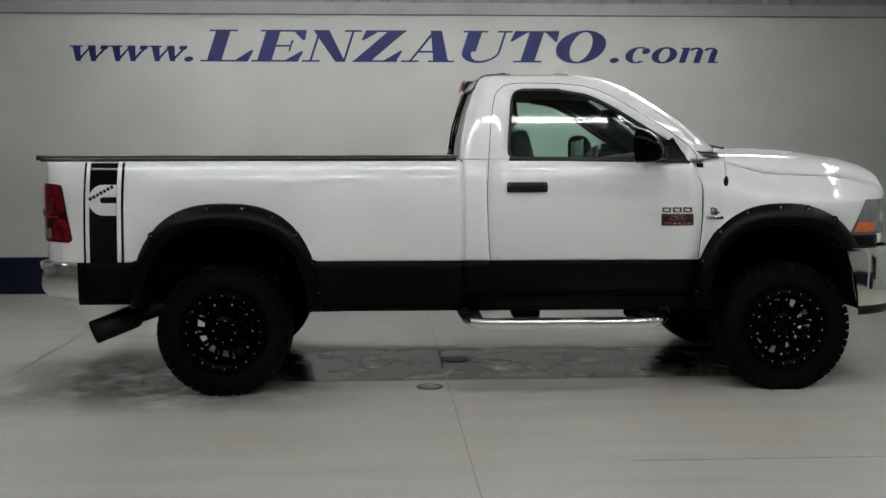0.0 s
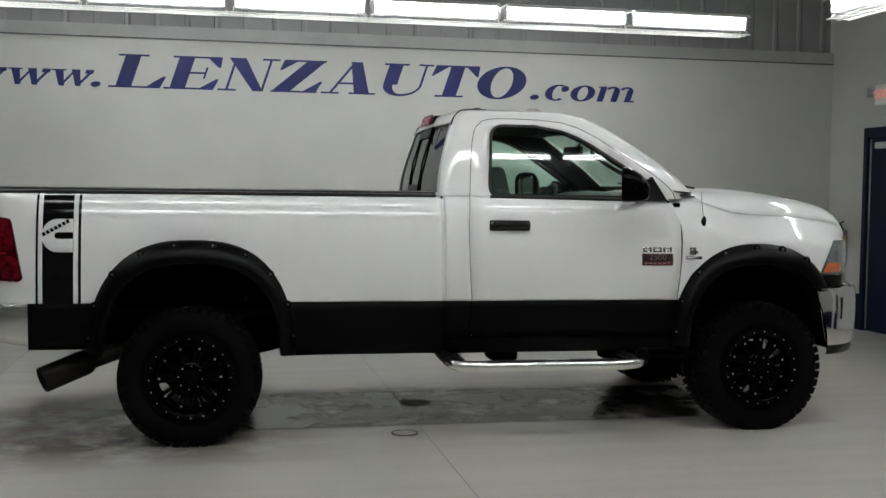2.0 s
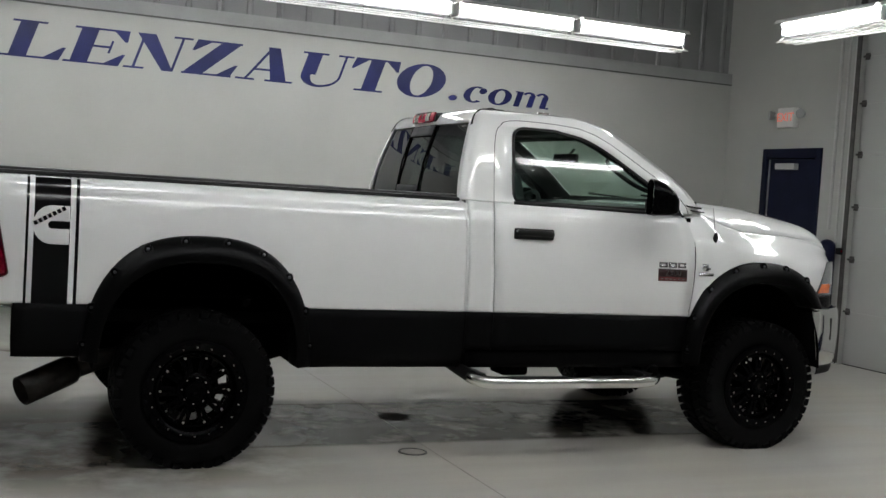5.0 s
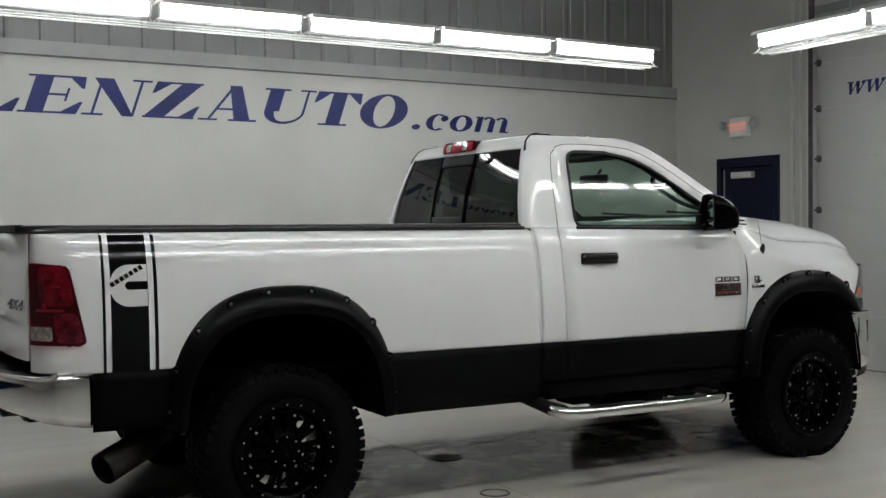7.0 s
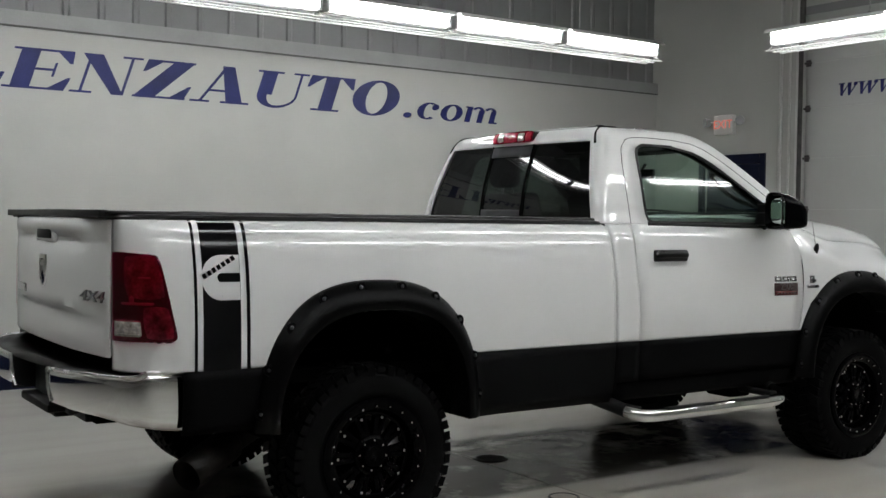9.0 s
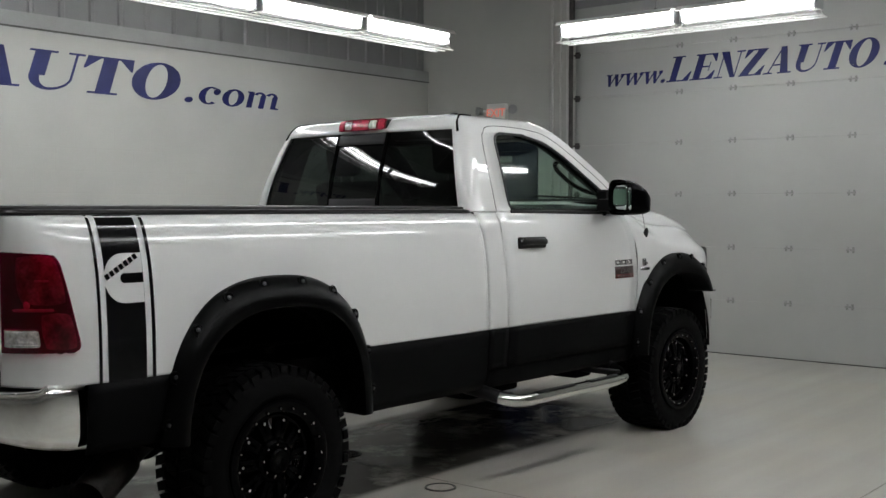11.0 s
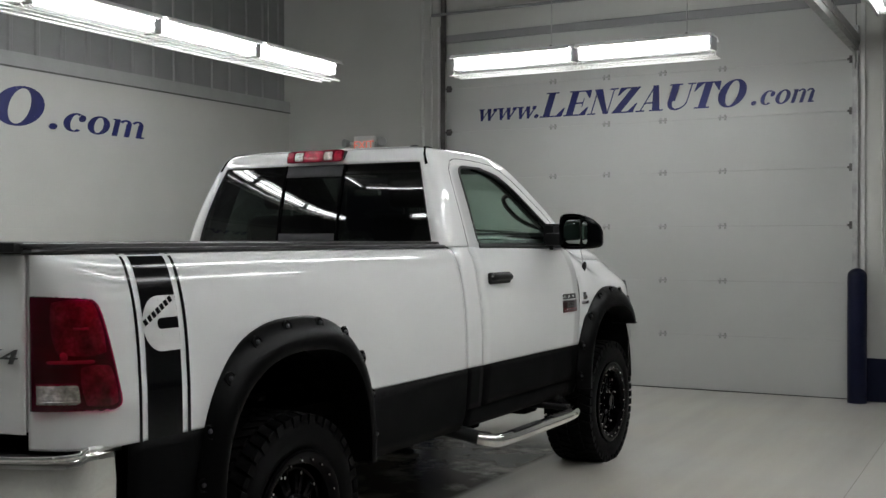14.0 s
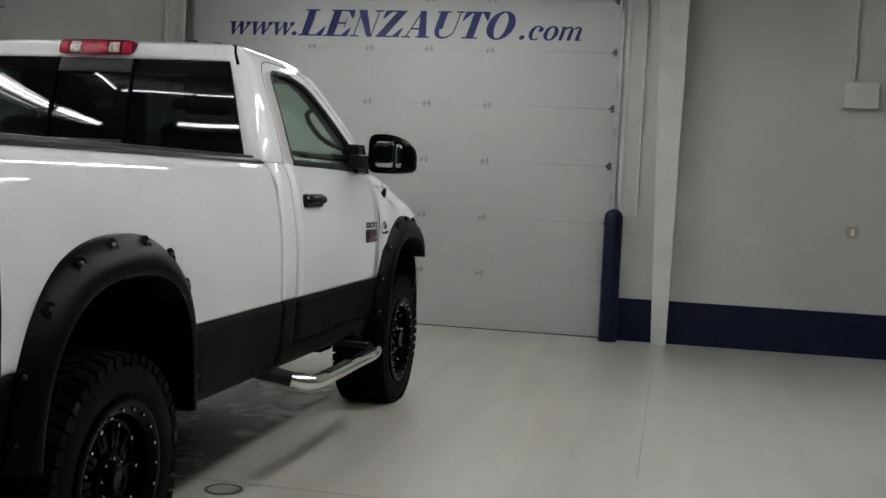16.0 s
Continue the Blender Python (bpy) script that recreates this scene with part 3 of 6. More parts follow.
for y, sgn in ((GY0 + 0.01, -1), (GY1 - 0.02, 1)):
    tr = cuboid(EAST - 0.055, EAST + 0.045, y + sgn * 0.03 - 0.004, y + sgn * 0.03 + 0.004, 0.02, 3.5)
    cuboid(EAST - 0.055, EAST - 0.047, y - 0.02, y + 0.03 if sgn > 0 else y + 0.02, 0.02, 3.5, bm=tr)
    if sgn > 0:
        cuboid(EAST - 0.055, EAST - 0.02, y - 0.02, y + 0.03, 3.5, TOP, bm=tr)
    tk = tagged(finish("door_track", tr, STEEL if sgn < 0 else RUST), "steel track of the garage door", "door track", group="door tracks")
    if sgn < 0:
        # overhead run: a channel with a rolled edge under a stiffening angle, on drop straps
        x0, x1 = EAST - 3.4, EAST - 0.056
        prof = [(-0.032, 3.335), (-0.032, 3.270), (0.028, 3.262), (0.028, 3.285), (0.020, 3.285), (0.020, 3.276), (-0.026, 3.277), (-0.026, 3.335)]
        part("overhead_rail", grid([[(x, y + a, z) for a, z in prof] for x in (x0, x1)], closed_v=True), STEEL, tk, smooth=0)
        prof = [(-0.045, 3.405), (-0.045, 3.325), (-0.036, 3.325), (-0.036, 3.398), (0.012, 3.398), (0.012, 3.405)]
        part("stiffening_angle", grid([[(x, y + a, z) for a, z in prof] for x in (x0, x1)], closed_v=True), STEEL, tk, smooth=0)
        for x in (x0 + 0.05, EAST - 1.6):
            part("drop_strap", cuboid(x - 0.018, x + 0.018, y - 0.051, y - 0.046, 3.33, TOP, 0.001, 1), STEEL, tk)
        part("rail_bend", tube(smoothpath([(EAST - 0.05, y, 3.10), (EAST - 0.07, y, 3.20), (EAST - 0.14, y, 3.262), (EAST - 0.30, y, 3.275)]), 0.014, 8), STEEL, tk)
    ang = cuboid(EAST - 0.03, EAST - 0.001, y + sgn * 0.055, y + sgn * 0.085, 0.0, 3.9, 0.003, 1)
    tagged(finish("door_jamb", ang, mat("jamb_paint", (0.55, 0.55, 0.53), 0.45)), "white painted steel door jamb angle", "jamb", group="door jambs", kind="structure")
hd = cuboid(EAST - 0.02, EAST - 0.002, GY0 - 0.05, GY1 + 0.05, GTOP - 0.03, GTOP + 0.06, 0.004, 1)
tube([(EAST - 0.10, GY0 - 0.1, 4.02), (EAST - 0.10, GY1 + 0.1, 4.02)], 0.016, 10, bm=hd)
tagged(finish("door_header", hd, METAL), "grey steel header with torsion shaft", "door header", kind="structure")


def conduit(y, z0, z1, r, x=EAST):
    return tagged(finish("conduit", tube([(x - r - 0.006, y, z0), (x - r - 0.006, y, z1)], r, 10), BOX), "thin grey painted conduit on the wall", "conduit", group="wall conduits")


conduit(2.39, 0.41, TOP, 0.012)
conduit(2.50, 1.4, TOP, 0.018)
conduit(-2.36, 1.2, TOP, 0.012)


def bollard(x, y, tall=0.0):
    b = bmesh.new()
    n = 28
    prof = [(0.086, 0.0), (0.086, 1.17 + tall)] + [(0.086 * math.cos(a), 1.17 + tall + 0.075 * math.sin(a)) for a in [math.pi / 2 * k / 6 for k in range(1, 6)]] + [(0.001, 1.245 + tall)]
    grid([[(r * math.cos(2 * math.pi * k / n), r * math.sin(2 * math.pi * k / n), z) for r, z in prof] for k in range(n)], closed_u=True, bm=b)
    o = finish("bollard", b, NAVY)
    o.location = (x, y, 0)
    return tagged(o, "navy painted round steel bollard with domed top", "bollard", group="door bollards")


bollard(EAST - 0.13, -2.155)
bollard(EAST - 0.13, 2.385, 0.05)
eye = new("door_sensor")
eye.location = (EAST - 0.056, 2.245, 1.18)
tagged(eye, "small black safety sensor on the garage door track", "sensor")
part("sensor_body", cuboid(-0.045, 0.0, -0.02, 0.045, -0.035, 0.035, 0.005, 2), BLACK, eye)
part("sensor_lens", revolve([(0.001, -0.006), (0.010, -0.004), (0.013, 0.0)], 12, (-0.022, -0.02, 0.0)), REDD, eye, "dark red lens")

# ---- exit door ----
ed = new("exit_door")
ed.location = (EAST, 3.18, 0)
tagged(ed, "closed navy steel door in a navy frame", "door")
fr = cuboid(-0.025, 0.12, -0.478, -0.405, 0, 2.268, 0.004, 1)
cuboid(-0.025, 0.12, 0.405, 0.478, 0, 2.268, 0.004, 1, bm=fr)
cuboid(-0.025, 0.12, -0.405, 0.405, 2.16, 2.268, 0.004, 1, bm=fr)
part("door_frame", fr, NAVY, ed)
leaf = part("door_leaf", cuboid(0.015, 0.06, -0.40, 0.40, 0.01, 2.155, 0.003, 1), NAVY, ed)
part("edge_strip", cuboid(0.002, 0.014, 0.372, 0.392, 0.02, 2.14, 0.002, 1), STEEL, ed, "grey steel astragal strip")
cl = cuboid(-0.055, 0.014, -0.10, 0.22, 2.03, 2.10, 0.006, 1)
part("door_closer", cl, BOX, leaf, "grey door closer")

# ---- lit exit sign with two emergency lamps ----
ex = new("exit_sign")
ex.location = (EAST, 3.262, 2.61)
tagged(ex, "white exit sign with red letters and emergency lamps", "exit sign")
part("housing", cuboid(-0.075, 0, -0.135, 0.135, -0.11, 0.11, 0.01, 2), WHITEPL, ex)
lettering("EXIT", 0.135, EXITRED, ex, Matrix(((0, 0, -1, -0.0765), (-1, 0, 0, 0), (0, 1, 0, 0), (0, 0, 0, 1))), name="exit_letters", label="red glowing letters")
for s in (-1, 1):
    head = part("lamp_head", revolve([(0.001, -0.03), (0.04, -0.03), (0.055, 0.03), (0.05, 0.035), (0.001, 0.03)], 18, (0, 0, 0)), GREYPL, ex, "grey emergency lamp head")
    head.location = (-0.06, s * 0.245, 0.035)
    head.rotation_euler = (0, 0, radians(90 - 25 * s))
    part("lamp_arm", tube([(-0.04, s * 0.12, 0.03), (-0.05, s * 0.21, 0.035)], 0.012, 8), WHITEPL, ex)

# ---- electrical box and switch on the far wall ----
eb = new("electrical_box")
eb.location = (EAST, -4.28, 2.37)
tagged(eb, "grey wall-mounted electrical box with lid", "electrical box")
part("box_body", cuboid(-0.12, 0, -0.14, 0.14, -0.11, 0.11, 0.006, 1), BOX, eb)
part("box_lid", cuboid(-0.128, -0.121, -0.146, 0.146, -0.116, 0.116, 0.003, 1), BOX, eb)
conduit(-4.22, 2.49, TOP, 0.016)
sw = new("wall_switch")
sw.location = (EAST, -4.30, 1.14)
tagged(sw, "beige plastic switch plate on the wall", "switch")
part("plate", cuboid(-0.012, 0, -0.055, 0.055, -0.055, 0.055, 0.004, 1), BEIGE, sw)
part("rocker", cuboid(-0.018, -0.012, -0.015, 0.015, -0.03, 0.03, 0.002, 1), WHITEPL, sw)

# ---- fluorescent strip lights ----


def strip_light(hooded, height):
    """A four-foot fixture along x: tray, reflector wings, two tubes in sockets, a hanger rod."""
    o = new("strip_light")
    tagged(o, "lit white fluorescent strip light hung on rods", "strip light", group="strip lights")
    b = cuboid(-0.58, 0.58, -0.045, 0.045, -0.03, 0.085, 0.004, 1)
    part("tray", b, FIXT, o)
    for y, z in ((-0.105, 0.03), (0.105, 0.03)) if hooded else ((-0.082, 0.062), (0.082, 0.062), (-0.074, 0.002), (0.074, 0.002)):
        part("fluorescent_tube", tube([(-0.552, y, z), (0.552, y, z)], 0.0165, 10), TUBES, o, "glowing white tube")
    # added, out of view: hood and end plates keep this row's light off the walls
    if hooded:
        b = grid([[(x, y, z) for y, z in ((-0.21, -0.01), (-0.17, 0.08), (-0.08, 0.108), (0.08, 0.108), (0.17, 0.08), (0.21, -0.01))] for x in (-0.6, 0.6)])
        part("hood", b, FIXT, o, "added white enamel hood that shields the walls", solid=0.004)
        for x in (-0.598, 0.598):
            part("end_baffle", cuboid(x - 0.002, x + 0.002, -0.17, 0.17, -0.01, 0.10), FIXT, o, smooth=0)
    b = grid([[(x, y, z) for y, z in ((-0.165, 0.066), (-0.14, 0.098), (0.0, 0.108), (0.14, 0.098), (0.165, 0.066))] for x in (-0.575, 0.575)])
    part("reflector", b, FIXT, o, solid=0.004)
    for y in (-0.10, 0.0, 0.10):
        part("guard_rail", cuboid(-0.604, 0.604, y - 0.010, y + 0.010, -0.085, -0.075, 0.002, 1), FIXT, o)
    wires = bmesh.new()
    for k in range(41):
        xw = -0.59 + 0.0295 * k
        h = 0.004 + 0.0045 * math.sin(k * 2.3)
        tube([(xw, -0.098, -0.073), (xw + 0.009 * math.sin(k * 1.7), 0.0, -0.073 + h), (xw, 0.098, -0.073)], 0.0028, 5, bm=wires)
    part("wire_guard", wires, FIXT, o, "white wire guard")
    for xs in (-0.575, 0.575):
        for y in (-0.10, 0.10):
            part("guard_strap", tube([(xs, y, -0.074), (xs, 0.5 * y, -0.04), (xs, 0.42 * y, -0.01)], 0.003, 5), FIXT, o)
    for x in (-0.570, 0.570):
        part("socket", cuboid(x - 0.011, x + 0.011, -0.085, 0.085, -0.028, 0.085, 0.003, 1), GREYPL, o)
    part("hanger", cuboid(-0.358, -0.349, -0.0045, 0.0045, 0.108, TOP - height, 0), STEEL, o, "thin steel hanger rod", smooth=0)
    part("hook", tube(smoothpath([(-0.352, -0.03, 0.085), (-0.352, -0.02, 0.13), (-0.352, 0.02, 0.13), (-0.352, 0.03, 0.085)], 4), 0.006, 6), RUST, o)
    return o


LZ, LZ_NORTH, LZ_MID, LZ_SOUTH = 3.08, 3.10, 3.30, 3.30
rows_x = [(2.31, 4.465 - 1.21 * k) for k in range(6)] + [(-2.63, 4.74 - 1.21 * k) for k in range(6)] + [(-3.87, 4.15 - 1.21 * k) for k in range(5)]
lamp0 = strip_light(False, LZ)
lamp0.location = (rows_x[0][1], rows_x[0][0], LZ_NORTH)
middle = strip_light(False, LZ_MID)
middle.location = (rows_x[6][1], rows_x[6][0], LZ_MID)
hooded = strip_light(True, LZ_SOUTH)
hooded.location = (rows_x[12][1], rows_x[12][0], LZ_SOUTH)
for k, (y, xx) in enumerate(rows_x):
    if k not in (0, 6, 12):
        copy_thing(lamp0 if y > 0 else middle if y > -3 else hooded, pose(xx, y, LZ_NORTH if y > 0 else LZ_MID if y > -3 else LZ_SOUTH))
for xx, y in ((5.3, 0.49), (5.3, -0.71), (-1.85, 0.49), (-1.85, -0.71)):
    copy_thing(lamp0, pose(xx, y, LZ, 0, 0, 90))

# single-tube battens on the ceiling of the unlit end of the hall
def ceiling_batten():
    o = new("ceiling_batten")
    tagged(o, "slim white single-tube batten light on the ceiling", "batten light", group="ceiling battens")
    part("tray", cuboid(-0.60, 0.60, -0.03, 0.03, -0.04, 0.0, 0.004, 1), FIXT, o)
    for x in (-0.585, 0.585):
        part("socket", cuboid(x - 0.012, x + 0.012, -0.016, 0.016, -0.085, -0.04, 0.003, 1), WHITEPL, o)
    part("fluorescent_tube", tube([(-0.573, 0, -0.068), (0.573, 0, -0.068)], 0.0165, 10), TUBES, o, "glowing white tube")
    return o


batten = ceiling_batten()
batten.location = (-2.42, 2.95, TOP)
copy_thing(batten, pose(-1.20, 2.95, TOP))
for y in (2.27, 1.05, -0.17):
    copy_thing(batten, pose(-3.06, y, TOP, 0, 0, 90))

# ---- fire extinguisher on the wall ----
fe = new("fire_extinguisher")
fe.location = (EAST - 0.085, 3.99, 0.715)
tagged(fe, "red fire extinguisher with yellow tag on the wall", "fire extinguisher")
REDP = mat("red_enamel", (0.30, 0.008, 0.012), 0.3, var=0.1)
n = 20
prof = [(0.001, 0.0), (0.06, 0.005), (0.07, 0.03), (0.07, 0.34), (0.062, 0.375), (0.035, 0.40), (0.03, 0.42)]
part("cylinder", grid([[(r * math.cos(2 * math.pi * k / n), r * math.sin(2 * math.pi * k / n), z) for r, z in prof] for k in range(n)], closed_u=True), REDP, fe)
part("label_band", grid([[(0.0715 * math.cos(2 * math.pi * k / n), 0.0715 * math.sin(2 * math.pi * k / n), z) for z in (0.25, 0.345)] for k in range(n)], closed_u=True), mat("yellow_label", (0.55, 0.38, 0.10), 0.5), fe, "yellow paper label")
part("white_band", grid([[(0.0715 * math.cos(2 * math.pi * k / n), 0.0715 * math.sin(2 * math.pi * k / n), z) for z in (0.18, 0.247)] for k in range(n)], closed_u=True), WHITEPL, fe, "white printed band")
part("valve", cuboid(-0.02, 0.02, -0.025, 0.025, 0.42, 0.47, 0.006, 1), BLACK, fe)
part("lever", tube([(0, 0.02, 0.47), (0, -0.08, 0.50)], 0.009, 8), BLACK, fe)
part("hose", tube(smoothpath([(0, -0.02, 0.45), (-0.02, -0.09, 0.42), (-0.02, -0.095, 0.25), (-0.02, -0.08, 0.12)], 4), 0.011, 8), BLACK, fe)
part("wall_bracket", cuboid(0.06, 0.084, -0.03, 0.03, 0.12, 0.40, 0.003, 1), STEEL, fe)


# ---- the pickup truck: x forward from the rear axle, y to its left, z up ----
truck = new("pickup_truck")
truck.matrix_basis = pose(0, 0.059, 0, 0, 0, -0.7) @ Matrix.Diagonal((1, 1.03, 1, 1))
tagged(truck, "white lifted pickup truck with black fender flares", "pickup truck")
WB, HUBZ, TR = 3.569, 0.402, 0.418

# half width of the bed and door skins by height
side_slope = curve1d([(1.10, 0.058), (1.20, 0.114), (1.266, 0.172), (1.315, 0.236), (1.346, 0.277), (1.369, 0.307), (1.394, 0.357), (1.420, 0.425), (1.440, 0.579), (1.455, 0.917), (1.465, 1.640), (1.47, 4.053)])
side_table = [(0.50, 0.93), (0.56, 0.955), (0.62, 0.969), (0.84, 0.981), (1.0, 0.979), (1.10, 0.9735)]
for k in range(93):
    za = side_table[-1][0]
    side_table.append((1.10 + 0.37 * (k + 1) / 93, side_table[-1][1] - 0.37 / 93 * side_slope(za + 0.185 / 93)))
side_w = curve1d(side_table)


def arch(x, cx, a, top, z0=0.55, p=0.8):
    """Height of a wheel arch of half width a over x, or 0 outside it."""
    u = abs(x - cx) / a
    if u >= 1:
        return 0.0
    c = u ** (1 / p)
    return z0 + (top - z0) * math.sqrt(max(0.0, 1 - c * c)) ** p


corner_k = curve1d([(-1.132, 1.0), (-1.124, 0.83), (-1.108, 0.63), (-1.088, 0.46), (-1.06, 0.31), (-1.03, 0.20), (-1.0, 0.125), (-0.95, 0.06), (-0.88, 0.02), (-0.80, 0.0), (2.0, 0.0)])


def corner(x, z=1.15):
    """How far the rear corner of the bed is drawn in, to one upright edge beside the tailgate."""
    return corner_k(x) * max(0.02, side_w(z) - 0.782) + 0.009 * max(0.0, (x - 1.474) / 0.020) ** 2.2


def mid_arch(x):
    return max(arch(x, 0.013, 0.55, 1.14), 0)


def skin(s, xs, lo, hi, wf, nz=14, extra=None):
    """Side skin on side s (-1 right) over the columns xs from lo(x) to hi(x)."""
    P = []
    for x in xs:
        z0, z1 = lo(x), hi(x)
        P.append([(x, s * (wf(z0 + (z1 - z0) * k / nz) - (extra(x, z0 + (z1 - z0) * k / nz) if extra else 0)), z0 + (z1 - z0) * k / nz) for k in range(nz + 1)])
    return grid(P)


BELT = 0.842
bed_xs = [-1.132, -1.129, -1.124, -1.117, -1.108, -1.098, -1.087, -1.074, -1.058, -1.038, -1.012, -0.98, -0.94, -0.90, -0.84, -0.78, -0.70, -0.62] + [0.013 + 0.55 * math.cos(math.pi * (1 - k / 28)) for k in range(29)] + [0.62, 0.75, 0.95, 1.15, 1.35, 1.44, 1.474, 1.484, 1.490, 1.494]
for s in (-1, 1):
    part("bed_side", skin(s, bed_xs, lambda x: max(BELT, mid_arch(x)), lambda x: 1.47, side_w, 63, corner), PAINT, truck, solid=0.004)
    low = [x for x in bed_xs if x >= -0.905]
    back = skin(s, [x for x in low if x <= -0.40], lambda x: max(0.575, mid_arch(x) - 0.02), lambda x: max(BELT, mid_arch(x)), lambda z: side_w(z) + 0.001, 6, corner)
    part("lower_panel", back, DARKWRAP, truck, "charcoal coated lower bed panel", solid=0.004)
    front = skin(s, [x for x in low if x >= 0.44], lambda x: max(0.52 - 0.02 * max(0.0, 0.75 - x), mid_arch(x) - 0.02), lambda x: max(BELT, mid_arch(x)), lambda z: side_w(z) + 0.001, 6)
    part("lower_panel", front, DARKWRAP, truck, "charcoal coated lower bed panel", solid=0.004)
    # top of the bed wall and its black rail cap in two steps
    top = grid([[(x, s * (0.855 - corner(x, 1.47)), 1.47), (x, s * (0.845 - corner(x, 1.47)), 1.474), (x, s * 0.76, 1.474)] for x in bed_xs])
    part("bed_rail_top", top, PAINT, truck, solid=0.003)
    cap = bmesh.new()
    sec = [(0.872, 1.468), (0.876, 1.478), (0.868, 1.486), (0.835, 1.489), (0.832, 1.502), (0.800, 1.504), (0.765, 1.500), (0.765, 1.47)]
    grid([[(x, s * (y - 0.9 * corner(max(x, -1.132), 1.468)), z) for y, z in sec] for x in [-1.165, -1.13, -1.115, -1.09, -1.05, -1.0, -0.92, -0.8, 0.0, 1.0, 1.44, 1.465]], bm=cap)
    part("bed_rail_cap", cap, RAIL, truck, "black bed rail cap", solid=0.003)
ton = grid([[(x, y, 1.494 + 0.008 * math.cos(y * 1.9) + 0.002 * math.sin(x * 9)) for y in np.linspace(-0.80, 0.80, 12)] for x in np.linspace(-1.17, 1.45, 14)])
part("tonneau_cover", ton, TONN, truck, "black soft tonneau cover", solid=0.012)
for x0 in (-1.195, 1.43):
    part("tonneau_bar", cuboid(x0, x0 + 0.04, -0.79, 0.79, 1.475, 1.508, 0.006, 2), RAIL, truck)

# front wall of the bed and floor, closing the box
part("bed_floor", cuboid(-1.09, 1.49, -0.76, 0.76, 0.86, 0.88), UNDER, truck, smooth=0)
part("bed_front_wall", cuboid(1.47, 1.492, -0.86, 0.86, 0.80, 1.468), PAINT, truck, smooth=0)

# ---- tailgate ----
gate_x = curve1d([(0.84, -1.172), (0.95, -1.185), (1.06, -1.180), (1.10, -1.190), (1.28, -1.194), (1.36, -1.184), (1.385, -1.184), (1.405, -1.198), (1.43, -1.203), (1.455, -1.200), (1.47, -1.185)])
ys = sorted(list(np.linspace(-0.69, 0.69, 27)) + [s * v for s in (-1, 1) for v in (0.71, 0.73, 0.745, 0.755, 0.763, 0.77, 0.7745, 0.777)])
zs = [0.893, 0.897, 0.906, 0.95, 1.0, 1.045, 1.06, 1.08, 1.12, 1.18, 1.24, 1.30, 1.34, 1.36, 1.385, 1.41, 1.44, 1.46, 1.47]


def gate_point(y, z):
    e = min(1.0, max(0.0, (abs(y) - 0.755) / 0.0222))
    bow = 0.014 - 0.052 * (abs(y) / 0.777) ** 3 - 0.008 * (1 - math.sqrt(1 - e * e))
    crease = -0.014 * math.exp(-((z - 1.062 - 0.03 * math.cos(y * 2)) / 0.014) ** 2)
    dent = 0.013 * max(0.0, 1 - ((z - 1.385) / 0.04) ** 2) * max(0.0, 1 - (y / 0.62) ** 4)
    k = (abs(y) / 0.777) ** 4
    return (lerp(gate_x(z), -1.183, k) - bow + (crease * 0.8 + dent) * (1 - k), y, z)


gate = part("tailgate", grid([[gate_point(y, z) for z in zs] for y in ys]), PAINT, truck, solid=0.006)
part("gate_shell", cuboid(-1.133, -1.10, -0.7795, 0.7795, 0.900, 1.465), PAINT, truck, smooth=0)
part("gate_handle", cuboid(-1.213, -1.18, -0.12, 0.12, 1.372, 1.42, 0.01, 2), BLACK, gate, "black tailgate handle")
part("handle_bezel", cuboid(-1.206, -1.18, -0.16, 0.16, 1.355, 1.435, 0.012, 2), PAINT, gate)
sh = bmesh.new()
outline = [(y * 1.3, z * 1.06) for y, z in ((-0.04, 0.07), (0.04, 0.07), (0.045, 0.02), (0.03, -0.05), (0.0, -0.075), (-0.03, -0.05), (-0.045, 0.02))]
grid([[(-1.207 - d, y * k, 1.225 + z * k) for y, z in outline] for d, k in ((0, 1.0), (0.01, 0.95), (0.014, 0.7), (0.010, 0.62), (0.016, 0.3))], closed_v=True, bm=sh)
part("emblem", sh, CHROME, gate, "plain chrome shield emblem")
lettering("4X4", 0.068, SATINCH, gate, Matrix(((0.27, 0, -1, -1.180), (-2.0, 0, 0, -0.645), (0, 1, 0, 1.140), (0, 0, 0, 1))), name="four_wheel_badge", extrude=0.004, shear=0.2, label="chrome badge")
part("model_badge", cuboid(-0.006, 0.012, -0.12, 0.12, -0.02, 0.02, 0.004, 1), SATINCH, gate, "plain chrome name bar").matrix_basis = pose(-1.196, 0.46, 1.12, 0, 0, -5)

